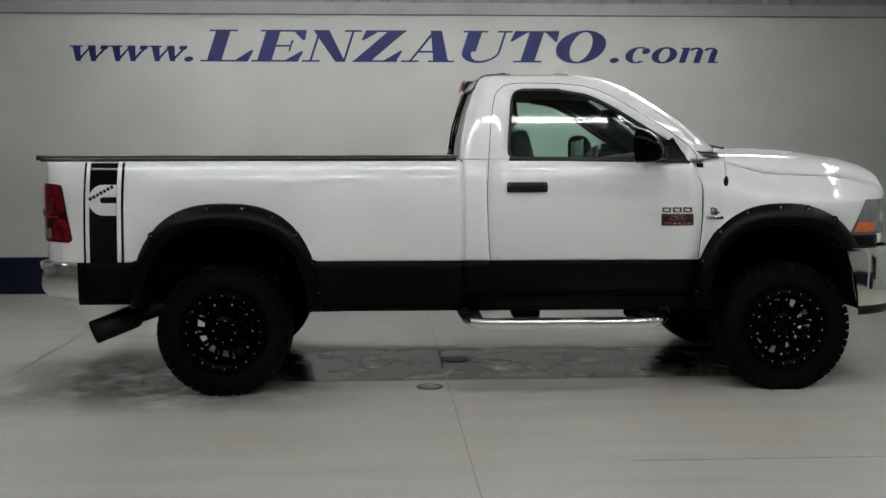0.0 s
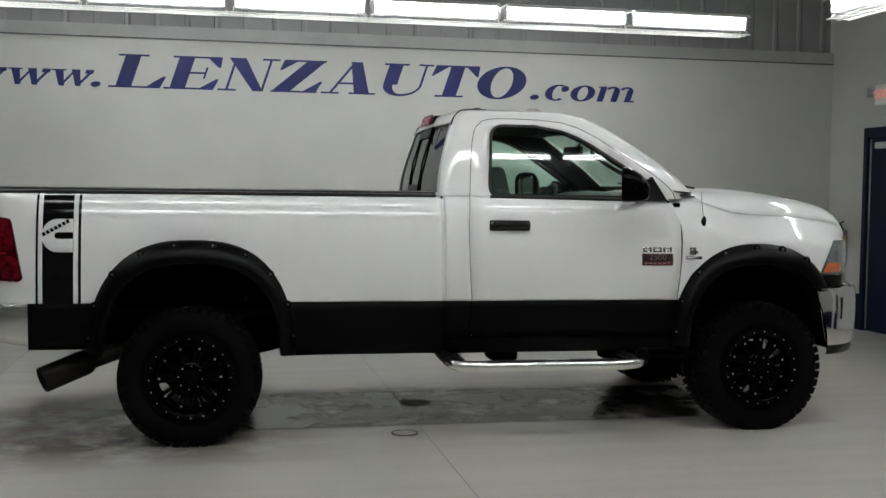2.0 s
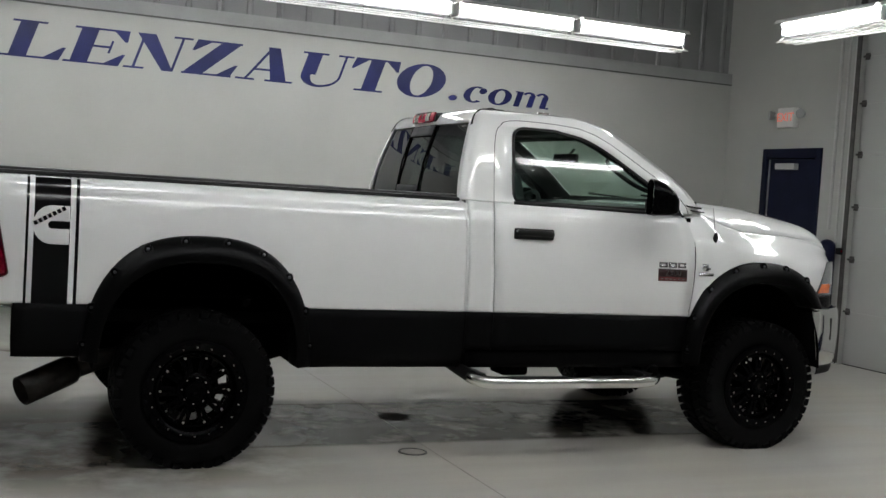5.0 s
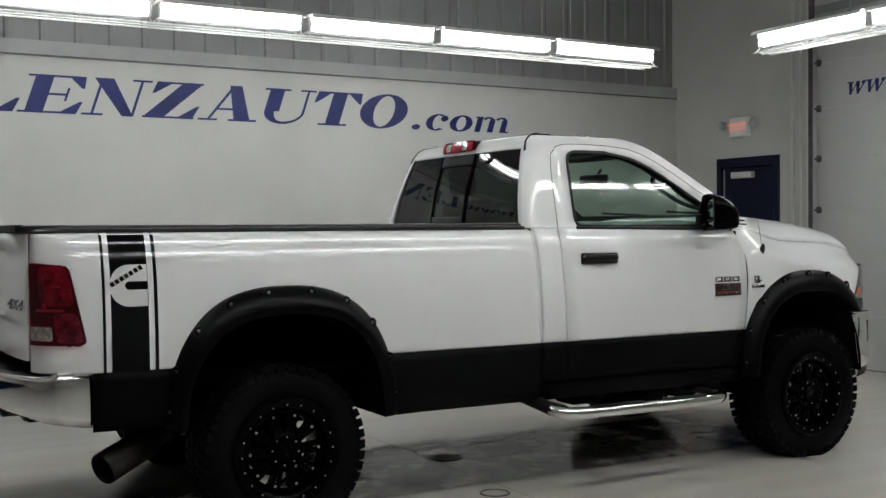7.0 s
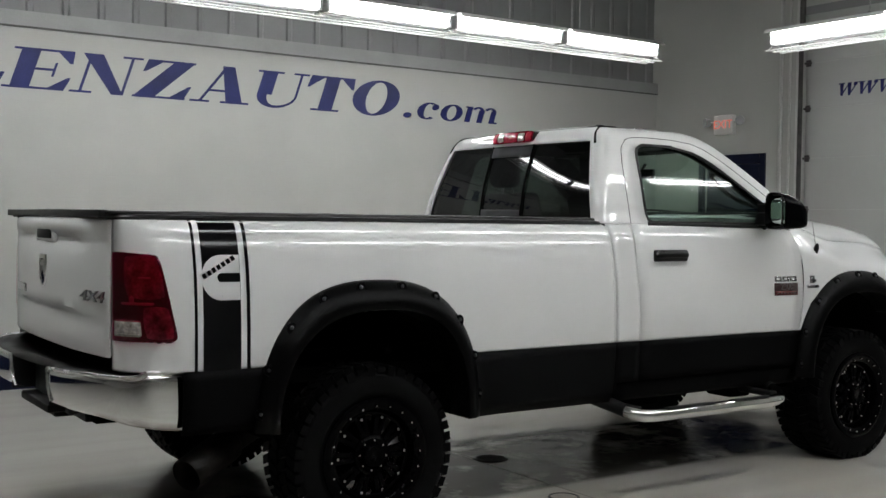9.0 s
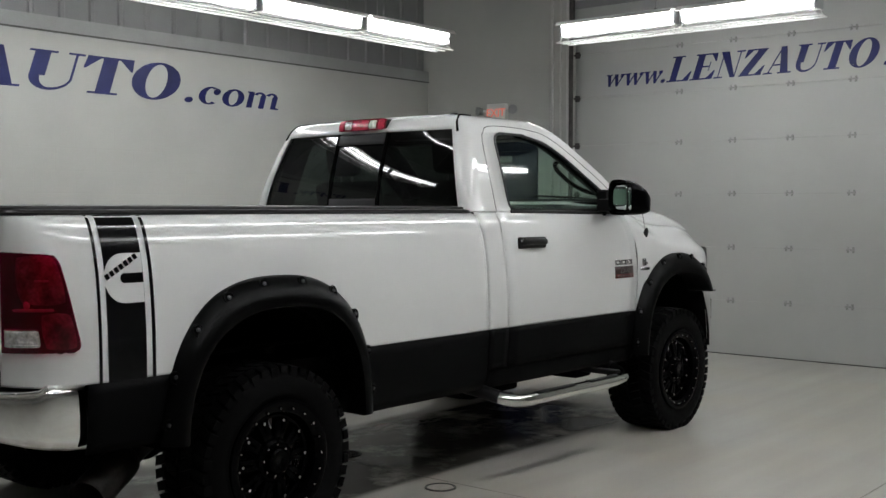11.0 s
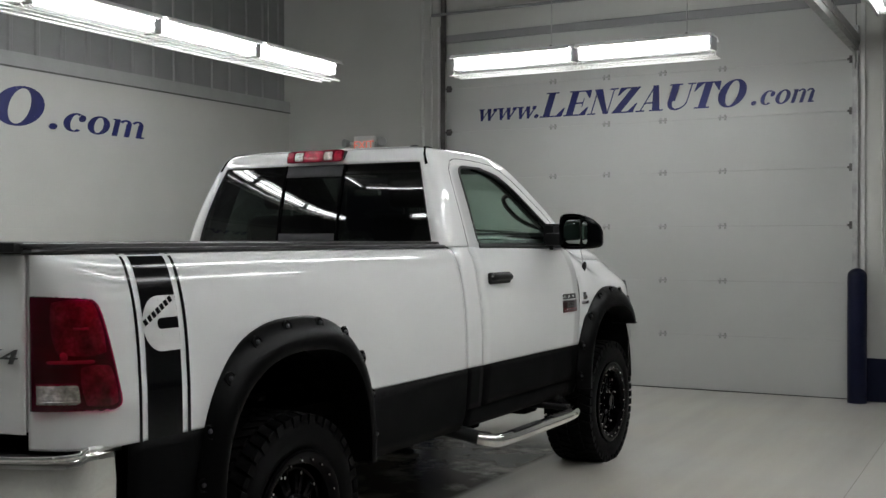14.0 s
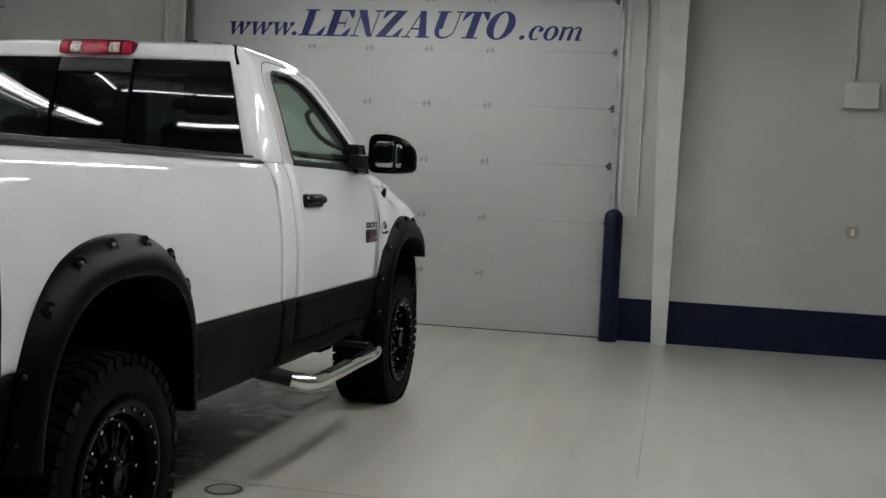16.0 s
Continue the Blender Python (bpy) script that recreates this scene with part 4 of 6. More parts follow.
# ---- tail lights ----
for s in (-1, 1):
    tl = new("tail_light")
    tl.parent = truck

    def tl_grid(z0, z1, f0, f1, out, nz=12, nx=20, r_in=0.0, r_out=0.03, drop=0.0):
        """A patch of the lamp wrapped round the corner of the bed, its corners rounded at each end."""
        P = []
        for i in range(nx + 1):
            u = 0.5 - 0.5 * math.cos(math.pi * i / nx)
            f = lerp(f0, f1, u)
            d_in, d_out = (f - f0) * 0.25, (f1 - f) * 0.19
            cut = 0.0
            for d, r in ((d_in, r_in), (d_out, r_out)):
                if r and d < r:
                    cut = max(cut, r - math.sqrt(max(0.0, r * r - (r - d) ** 2)))
            cut = min(cut, 0.42 * (z1 - z0))
            row = []
            for k in range(nz + 1):
                z = lerp(z0 + cut, z1 - cut - drop * f * f, k / nz)
                a = lerp(-1.131, lerp(-0.924, -0.997, (z - 0.968) / 0.366), f)
                o = out + 0.004 * min(1.0, 0.5 * min(i, nx - i, k, nz - k))
                t = min(1.0, max(0.0, (-1.0 - a) / 0.13))
                row.append((a - o * t, s * (side_w(z) - corner(a, z) + o * (1 - 0.5 * t)), z))
            P.append(row)
        return grid(P)

    def tl_bowl(z0, z1, f0, f1, lo, hi, n=14):
        """A dished reflector: deepest in the middle, its rim just under the lens."""
        P = []
        for i in range(n + 1):
            u = 2 * i / n - 1
            row = []
            for k in range(n + 1):
                v = 2 * k / n - 1
                a2, b2 = u * math.sqrt(1 - v * v / 2), v * math.sqrt(1 - u * u / 2)
                r2 = a2 * a2 + b2 * b2
                f, z = lerp(f0, f1, 0.5 + 0.5 * lerp(a2, u, 0.6)), lerp(z0, z1, 0.5 + 0.5 * lerp(b2, v, 0.6))
                a = lerp(-1.131, lerp(-0.924, -0.997, (z - 0.968) / 0.366), f)
                o = lerp(lo, hi, min(1.0, r2)) + 0.0006 * math.cos(9 * math.pi * min(1.0, r2) ** 0.5)
                t = min(1.0, max(0.0, (-1.0 - a) / 0.13))
                row.append((a - o * t, s * (side_w(z) - corner(a, z) + o * (1 - 0.5 * t)), z))
            P.append(row)
        return grid(P)

    part("lens_gasket", tl_grid(0.964, 1.338, 0.0, 1.02, 0.0015, nx=28, nz=20, drop=0.012), SURR, tl, "dark lens surround")
    part("reflector_bowl", tl_bowl(1.142, 1.325, 0.16, 0.95, 0.0100, 0.0068), BOWL, tl, "red-lit reflector bowl")
    part("reflector_bowl", tl_bowl(0.978, 1.114, 0.42, 0.96, 0.0100, 0.0068), BOWL, tl, "red-lit reflector bowl")
    # white bars and spot paint the glints and hot spot inside the lens
    part("glint_bar", tl_grid(1.119, 1.131, 0.10, 0.66, 0.0080, 3, 12, 0.006, 0.006), GLINTW, tl)
    part("glint_spot", tl_grid(1.126, 1.160, 0.22, 0.305, 0.0080, 6, 10, 0.015, 0.015), GLINTW, tl, "white spot painted as the lens hot spot")
    part("upper_glint", tl_grid(1.226, 1.236, 0.42, 0.68, 0.0095, 3, 8, 0.005, 0.005), GLINTW, tl)
    part("lens", tl_grid(0.969, 1.333, 0.012, 1.0, 0.0118, nx=28, nz=20, drop=0.012), REDGL, tl, "dark red lens")
    part("reverse_lens", tl_grid(0.990, 1.060, 0.03, 0.38, 0.0140, 8, 12, 0.003, 0.010), CLEARL, tl, "clear ribbed lens")
    for k in range(5):
        part("rib", tl_grid(0.998 + 0.0115 * k, 1.002 + 0.0115 * k, 0.06, 0.35, 0.0165, 2, 8, 0.002, 0.002), CLEARL, tl)

# ---- rear bumper: chrome wings that step down to a black tread in the middle ----
bump = new("rear_bumper")
bump.parent = truck
plan = [(p.x, p.y) for p in smoothpath([(-0.888, -0.944, 0), (-1.0, -0.952, 0), (-1.06, -0.944, 0), (-1.12, -0.905, 0), (-1.165, -0.835, 0), (-1.20, -0.73, 0), (-1.225, -0.62, 0), (-1.25, -0.45, 0), (-1.265, -0.25, 0), (-1.27, 0, 0), (-1.285, 0.25, 0), (-1.29, 0.45, 0), (-1.285, 0.64, 0), (-1.265, 0.78, 0), (-1.21, 0.88, 0), (-1.12, 0.935, 0), (-1.0, 0.95, 0), (-0.905, 0.945, 0)], 6)]
lip_z = curve1d([(-1.29, 0.795), (-1.27, 0.797), (-1.25, 0.805), (-1.22, 0.818), (-1.17, 0.823), (-1.10, 0.827), (-1.068, 0.831), (-1.052, 0.846), (-0.90, 0.846)])
low_z = curve1d([(-1.29, 0.645), (-1.27, 0.64), (-1.20, 0.645), (-1.10, 0.622), (-0.98, 0.598), (-0.90, 0.585)])


def bump_row(x, y):
    zt, zb = lip_z(x) - 0.004, low_z(x)
    d = Vector((x + 0.75, y * 0.55, 0)).normalized()
    fwd = max(0.0, 1 - abs(x + 0.905) / 0.05)
    return [(x + d.x * o + 0.030 * fwd * (1 - f), y + d.y * o, zb + (zt - zb) * f) for f, o in ((0.0, -0.05), (0.02, -0.022), (0.07, -0.010), (0.25, -0.002), (0.55, 0.002), (0.85, 0.001), (1.0, -0.001))]


for s in (-1, 1):
    wing = [p for p in plan if p[1] * s > 0.26]
    part("bumper_wing", grid([bump_row(x, y) for x, y in wing]), CHROME, bump, "chrome bumper wing", solid=0.004)
    # rolled bright edge round the plate pocket
    ex, ey = min(wing, key=lambda p: abs(p[1]))
    part("bumper_lip", tube([(x, y, lip_z(x)) for x, y in wing], 0.0085, 8), LIPCH, bump, "bright rolled top lip")
    tip = 0.07 if s > 0 else -0.04
    part("pocket_edge", tube(smoothpath([(ex - 0.004, ey, lip_z(ex)), (ex - 0.006, ey - s * tip * 0.3, 0.76), (ex - 0.003, ey - s * tip * 0.6, 0.70), (ex + 0.004, ey - s * tip, 0.655)], 4), 0.007, 8), LIPCH, bump)
    part("pocket_cheek", cuboid(ex + 0.004, -1.14, ey - 0.008, ey + 0.008, 0.63, lip_z(ex) - 0.008, 0.003, 1), BLACK, bump)
    part("end_cap", grid([[(-0.93, s * 0.93, 0.62), (-0.93, s * 0.70, 0.62)], [(-0.93, s * 0.93, 0.84), (-0.93, s * 0.70, 0.84)]]), BLACK, bump, solid=0.004)
pad_rows = [[(x + 0.004 + 0.045 * max(0.0, 1 - (y / 0.30) ** 4), y * 0.996, lip_z(x) - 0.004 - 0.02 * max(0.0, 1 - (y / 0.30) ** 4)), (x + 0.05 + 0.03 * max(0.0, 1 - (y / 0.30) ** 4), y * 0.95, lip_z(x) + 0.002), (max(x + 0.08, -1.08), y * 0.86, lip_z(x) + 0.003)] for x, y in plan]
part("step_pad", grid(pad_rows), BLACK, bump, "black ribbed step pad", solid=0.006)
part("step_middle", cuboid(-1.13, -1.02, -0.70, 0.70, 0.70, 0.795, 0.01, 2), BLACK, bump)
part("plate_pocket", cuboid(-1.175, -1.12, -0.29, 0.29, 0.58, 0.785, 0.01, 2), BLACK, bump)
part("plate_panel", cuboid(-1.190, -1.177, -0.15, 0.15, 0.62, 0.765, 0.004, 1), RAIL, bump)
part("pocket_sill", cuboid(-1.255, -1.13, -0.24, 0.24, 0.585, 0.625, 0.012, 2), BLACK, bump)
hitch = cuboid(-1.17, -0.98, -0.05, 0.05, 0.53, 0.61, 0.006, 1)
cuboid(-1.10, -1.02, -0.30, 0.30, 0.54, 0.60, 0.006, 1, bm=hitch)
part("tow_hitch", hitch, BLACK, bump, "black tow hitch receiver")

# ---- side stripe decal with a plain C shape ----
def decal(x0, x1, z0, z1, material, name, nz=20, nx=2, lift=0.0035, parent=None):
    P = [[(lerp(x0, x1, i / nx), -(side_w(lerp(z0, z1, k / nz)) - corner(lerp(x0, x1, i / nx), lerp(z0, z1, k / nz)) + lift), lerp(z0, z1, k / nz)) for k in range(nz + 1)] for i in range(nx + 1)]
    return part(name, grid(P), material, parent or stripe)


for s in (-1, 1):
    stripe = new("side_stripe")
    stripe.parent = truck
    if s > 0:
        stripe.matrix_basis = Matrix.Diagonal((1, -1, 1, 1))
    decal(-0.855, -0.842, BELT, 1.468, VINYLB, "thin_stripe", nz=63)
    decal(-0.818, -0.650, BELT, 1.468, VINYLB, "wide_stripe", nz=63, nx=4)
    decal(-0.624, -0.608, BELT, 1.468, VINYLB, "thin_stripe", nz=63)
    # the C: a half ring closed by a straight right edge, with a slot
    bm = bmesh.new()
    cz, hh = 1.229, 0.095

    def on(x, z, l):
        return (x, -(side_w(z) - corner(x, z) + l), z)

    n = 16
    o = [(-0.735 - 0.088 * math.sin(math.pi * k / n), cz + hh * math.cos(math.pi * k / n)) for k in range(n + 1)]
    q = [(-0.735 - 0.018 * math.sin(math.pi * k / n), cz + 0.019 * math.cos(math.pi * k / n)) for k in range(n + 1)]
    grid([[on(*o[k], 0.005), on(*lerp(Vector((*o[k], 0)), Vector((*q[k], 0)), 0.5)[:2], 0.005), on(*q[k], 0.005)] for k in range(n + 1)], bm=bm)
    for z0, z1 in ((cz + 0.019, cz + hh), (cz - hh, cz - 0.019)):
        grid([[on(x, lerp(z0, z1, k / 4), 0.005) for k in range(5)] for x in (-0.735, -0.70, -0.652)], bm=bm)
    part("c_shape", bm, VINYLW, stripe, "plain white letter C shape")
    bm = bmesh.new()
    for k in range(7):
        t0, t1 = k / 7 + 0.015, (k + 1) / 7 - 0.025
        pts = [(-0.815 + 0.15 * t0, 1.222 + 0.085 * t0), (-0.815 + 0.15 * t1, 1.222 + 0.085 * t1)]
        dx, dz = -0.012, 0.018
        bm.faces.new([bm.verts.new(on(*p, 0.007)) for p in (pts[0], pts[1], (pts[1][0] + dx * 0.9, pts[1][1] + dz), (pts[0][0] + dx * 0.9, pts[0][1] + dz))])
    part("slanting_bar", bm, VINYLB, stripe, "plain dark slanting bar of marks")

# ---- cab: rings of points from the back centre round the right side to the front centre ----
T = lambda *p: curve1d(p)
cab_xb = T((1.44, 1.492), (1.50, 1.496), (1.60, 1.5074), (1.65, 1.5164), (1.70, 1.5275), (1.75, 1.5404), (1.80, 1.5545), (1.84, 1.5667), (1.88, 1.5797), (1.91, 1.5900), (1.93, 1.5971), (1.96, 1.608), (1.99, 1.6225), (2.015, 1.651), (2.03, 1.70))
cab_xf = T((1.44, 3.13), (1.50, 3.10), (1.57, 3.045), (1.685, 2.915), (1.80, 2.745), (1.88, 2.62), (1.93, 2.535), (1.96, 2.475), (1.99, 2.40), (2.015, 2.31), (2.03, 2.22))
cab_w = T((1.44, 0.914), (1.465, 0.900), (1.49, 0.8915), (1.55, 0.874), (1.62, 0.852), (1.70, 0.825), (1.78, 0.796), (1.85, 0.769), (1.92, 0.741), (1.96, 0.723), (1.99, 0.701), (2.015, 0.668), (2.03, 0.60))
win_r = T((1.44, 1.86), (1.484, 1.842), (1.492, 1.822), (1.50, 1.812), (1.515, 1.804), (1.535, 1.801), (1.70, 1.815), (1.85, 1.831), (1.88, 1.838), (1.893, 1.845), (1.905, 1.856), (1.916, 1.874), (1.925, 1.905), (2.05, 1.93))
win_f = T((1.44, 2.965), (1.50, 2.925), (1.57, 2.855), (1.67, 2.70), (1.80, 2.498), (1.86, 2.385), (1.895, 2.29), (1.925, 2.13), (2.05, 2.1))
seam_r = T((0.80, 1.677), (1.0, 1.664), (1.24, 1.657), (1.48, 1.672), (1.77, 1.699), (1.90, 1.728), (1.95, 1.775), (2.05, 1.80))
ZR = [1.4765, 1.484, 1.492, 1.50, 1.515, 1.535, 1.56, 1.62, 1.70, 1.78, 1.84, 1.86, 1.88, 1.893, 1.905, 1.916, 1.925, 1.94, 1.96, 1.98, 1.998, 2.015, 2.03]


def ring_points(z, inset=0.0):
    xb, xf, w = cab_xb(z) + inset, cab_xf(z) - inset, cab_w(z) - inset
    g = w - lerp(0.108, 0.080, min(1.0, max(0.0, (z - 1.5) / 0.44)))
    pts = [(xb - 0.034 * (1 - (g * i / 5 / w) ** 1.8), -g * i / 5) for i in range(6)]
    pts += [(xb - 0.001, -(w - 0.046)), (xb + 0.005, -(w - 0.031)), (xb + 0.016, -(w - 0.017)), (xb + 0.034, -(w - 0.006)), (xb + 0.056, -(w - 0.001)), (xb + 0.08, -w)]
    tuck = 0.07 * min(1.0, max(0.0, (1.60 - z) / 0.12))
    sr, a, b = seam_r(z), win_r(z), win_f(z)
    pts += [(lerp(xb + 0.08, sr, 0.5), -w), (sr, -w), (a, -w)]
    pts += [(lerp(a, b, k / 6), -w) for k in range(1, 7)]
    pts += [(lerp(b, xf, 0.55), -w + 0.4 * tuck), (xf - 0.02, -w + 0.004 + tuck), (xf + 0.012, -(w - 0.03) + tuck)]
    yy = w - 0.065 - tuck
    pts += [(xf + 0.03 + 0.19 * (1 - (yy * k / 6 / w) ** 2), -yy * k / 6) for k in range(6, -1, -1)]
    return pts


def full_ring(z, inset=0.0):
    h = ring_points(z, inset)
    return [(x, y, z) for x, y in h] + [(x, -y, z) for x, y in h[-2:0:-1]]


NH = len(ring_points(1.6))
NR = len(full_ring(1.6))
BACK, SIDE, FRONT = (0, 5), (14, 20), (NH - 7, NH - 1)


def mirrored(j):
    """Column of the right half that column j of the whole ring stands for."""
    return j if j < NH - 1 else NR - 1 - j


def is_glass(i, j):
    c = mirrored(j)
    z0, z1 = ZR[i], ZR[i + 1]
    if SIDE[0] <= c < SIDE[1] and z0 >= 1.483 and z1 <= 1.926:
        return "side"
    if BACK[0] <= c < BACK[1] and z0 >= 1.499 and z1 <= 1.941:
        return "rear"
    if FRONT[0] <= c < FRONT[1] and z0 >= 1.55 and z1 <= 1.97:
        return "front"
    return None


cab = part("cab_shell", grid([full_ring(z) for z in ZR], closed_v=True, skip=is_glass), PAINT, truck, solid=0.006)
# roof dome
cx, cy = 1.96, 0.0
dome = []
last = full_ring(ZR[-1])
for k, z in ((1.0, 2.03), (0.85, 2.0375), (0.6, 2.046), (0.3, 2.051), (0.02, 2.052)):
    dome.append([(cx + (x - cx) * k, y * k, z) for x, y, _ in last])
roof = part("roof", grid(dome, closed_v=True), PAINT, truck, solid=0.004)
liner = grid([[(cx + (x - cx) * k, y * k, zz) for x, y, _ in full_ring(1.93, 0.02)] for k, zz in ((1.0, 1.935), (0.93, 1.97), (0.8, 1.99), (0.4, 2.0), (0.02, 2.0))], closed_v=True)
part("headliner", liner, LINER, truck, "pale grey headliner")
# inner trim of the pillars, so that the frames have depth
part("pillar_trim", grid([full_ring(z, 0.028) for z in ZR if z < 1.95], closed_v=True, skip=is_glass), DASHM, truck, solid=0.004)


def pane(kind, right, material, name, parent, inset=0.010, lo=None):
    bm = bmesh.new()
    rows = [full_ring(z, inset) for z in ZR]
    cols = SIDE if kind == "side" else FRONT if kind == "front" else BACK
    js = list(range(cols[0], cols[1] + 1))
    if kind != "side":
        js = js if kind == "rear" else js
        other = [(NR - j) % NR for j in js]
        js = other[::-1][:-1] + js if kind == "rear" else js + other[::-1][1:]
    elif not right:
        js = [(NR - j) % NR for j in js]
    lim = {"side": (1.483, 1.926), "rear": (1.499, 1.941), "front": (1.55, 1.97)}[kind]
    use = [r for r, z in zip(rows, ZR) if lim[0] <= z <= lim[1]]
    return part(name, grid([[r[j] for j in js] for r in use], bm=bm), material, parent)


rear = pane("rear", True, REARG, "rear_window", truck)
tagged(rear, "dark tinted sliding rear window")
pane("front", True, FRONTG, "windscreen", truck)
# sliding pane frame: uprights, and grey bands above and below
for y in (-0.195, 0.195):
    part("slider_post", tube([(cab_xb(z) - 0.031, y, z) for z in (1.50, 1.7, 1.94)], 0.007, 6), UNDER, rear)
for z0, z1, o in ((1.872, 1.937, 0.033), (1.502, 1.55, 0.033)):
    part("slider_band", grid([[(cab_xb(z) - o, y, z) for z in np.linspace(z0, z1, 4)] for y in np.linspace(-0.185, 0.185, 5)]), mat("smoked_band", (0.05, 0.05, 0.052), 0.75, spec=0.2), rear, solid=0.004)


def ribbon(points, normal_out, width, material, name, parent, thick=0.004):
    """A narrow gasket along a path, lying on the skin."""
    P = [Vector(p) for p in points]
    rows = []
    for i, p in enumerate(P):
        d = (P[min(i + 1, len(P) - 1)] - P[max(i - 1, 0)]).normalized()
        nrm = Vector(normal_out(p))
        c = d.cross(nrm).normalized() * width / 2
        rows.append([p - c, p - c * 0.8 + nrm * thick, p + c * 0.8 + nrm * thick, p + c])
    return part(name, grid(rows), material, parent)


for s in (-1, 1):
    out = lambda p: Vector((0, s * 0.96, 0.28))
    # gasket round the door glass
    loop = []
    for z in [1.484, 1.488, 1.492, 1.50, 1.515, 1.535, 1.6, 1.7, 1.8, 1.86, 1.88, 1.893, 1.905, 1.916, 1.925]:
        loop.append((win_r(z), s * (cab_w(z) + 0.0025), z))
    zt = 1.925
    for k in range(1, 6):
        loop.append((lerp(win_r(zt), win_f(zt), k / 6), s * (cab_w(zt) + 0.0025), zt))
    for z in [1.925, 1.916, 1.905, 1.893, 1.88, 1.86, 1.84, 1.8, 1.74, 1.67, 1.6, 1.54, 1.50, 1.484]:
        loop.append((win_f(z), s * (cab_w(z) + 0.0025), z))
    loop.append(loop[0])
    ribbon(loop, out, 0.019, BLACK, "window_gasket", cab, 0.003)
    # gap of the door round its upper frame
    gap = [(seam_r(z), s * (cab_w(z) + 0.003), z) for z in (1.478, 1.56, 1.65, 1.74, 1.82, 1.88, 1.91, 1.935, 1.95)]
    for x, z in ((1.82, 1.963), (1.88, 1.969), (2.0, 1.970), (2.15, 1.966), (2.30, 1.952), (2.40, 1.922), (2.50, 1.873), (2.60, 1.812), (2.70, 1.748), (2.80, 1.684), (2.89, 1.62), (2.96, 1.562), (3.0, 1.515), (3.01, 1.475)):
        gap.append((x, s * (cab_w(z) + 0.003), z))
    ribbon(gap, out, 0.0042, UNDER, "door_gap", cab, 0.0010)
    # black drip moulding along the roof edge at the back corner
    rb = smoothpath([(cab_xb(z) + d, s * (cab_w(z) - e), z) for z, d, e in ((1.925, -0.003, 0.047), (1.945, -0.003, 0.047), (1.965, -0.003, 0.045), (1.985, -0.001, 0.040))] + [(1.652, s * 0.650, 2.015), (1.695, s * 0.622, 2.0275), (1.76, s * 0.602, 2.033), (1.84, s * 0.590, 2.0345)], 5)
    part("roof_ditch", tube(rb, [0.0085 - 0.0055 * k / (len(rb) - 1) for k in range(len(rb))], 8), UNDER, roof, "black roof joint seal")

# third brake light
ch = new("high_brake_light")
ch.parent = truck
CHM = lambda z: 1.556 + 0.25 * (z - 1.95)


def chround(y0, y1, z0, z1, o, n=10, p=5.0):
    """A rounded lens patch between two heights."""
    P = []
    for i in range(n + 1):
        u = -math.cos(math.pi * i / n)
        h = 0.5 * (z1 - z0) * max(0.04, 1 - abs(u) ** p) ** (1 / p)
        y = lerp(y0, y1, 0.5 + 0.5 * u)
        P.append([(CHM(z) - o - 0.012 * (1 - (y / 0.19) ** 4) - 0.004 * (1 - (2 * k / 5 - 1) ** 2), y, z) for k, z in enumerate(np.linspace((z0 + z1) / 2 - h, (z0 + z1) / 2 + h, 6))])
    return grid(P)


part("housing", cuboid(1.572, 1.66, -0.186, 0.186, 1.952, 2.020, 0.016, 3), BLACK, ch)
part("lens_frame", chround(-0.190, 0.190, 1.953, 2.025, 0.004, 16, 9.0), REDD, ch, "dark red lens frame")
part("centre_lens", chround(-0.062, 0.062, 1.959, 2.018, 0.008, 10, 7.0), REDC, ch, "red lens")
for s in (-1, 1):
    part("cargo_lens", chround(s * 0.098 - 0.027, s * 0.098 + 0.027, 1.964, 2.013, 0.0085, 10, 8.0), CARGOL, ch, "clear lens")
    part("end_lens", chround(s * 0.160 - 0.022, s * 0.160 + 0.022, 1.961, 2.016, 0.0085), REDL, ch, "red lens")

# roof fittings: shark fin base and marker bumps
part("roof_antenna", revolve([(0.001, 0.0), (0.02, 0.002), (0.032, 0.012), (0.034, 0.02)], 14, (0, 0, 0)), BLACK, roof, "small black aerial base").matrix_basis = pose(1.80, -0.50, 2.052, -90, 0, 0)
part("clearance_light", revolve([(0.001, 0.0), (0.03, 0.004), (0.055, 0.018), (0.06, 0.026)], 16, (0, 0, 0)), CLEARL, roof).matrix_basis = pose(2.20, -0.42, 2.062, -90, 0, 0)
for y in (0.0, 0.42):
    part("clearance_light", revolve([(0.001, 0.0), (0.03, 0.004), (0.055, 0.018), (0.06, 0.026)], 16, (0, 0, 0)), CLEARL, roof).matrix_basis = pose(2.20, y, 2.068, -90, 0, 0)

# ---- lower cab: corner panel, doors, rocker ----
door_f = T((0.5, 2.975), (0.83, 2.996), (1.065, 3.017), (1.285, 3.025), (1.383, 2.998), (1.505, 2.95))
door_top_w = T((0.50, 0.93), (0.56, 0.953), (0.62, 0.967), (0.84, 0.983), (1.0, 0.988), (1.14, 0.982), (1.20, 0.974), (1.30, 0.958), (1.365, 0.943), (1.39, 0.936), (1.415, 0.927), (1.44, 0.914), (1.465, 0.900), (1.49, 0.892))


def panel(s, xl, xr, z0, z1, wf, nx=14, nz=48, bulge=0.0):
    P = []
    for i in range(nx + 1):
        row = []
        for k in range(nz + 1):
            z = lerp(z0, z1, k / nz)
            x = lerp(xl(z), xr(z), i / nx)
            row.append((x, s * (wf(z) + bulge * max(0, (x - 2.6)) ), z))
        P.append(row)
    return grid(P)


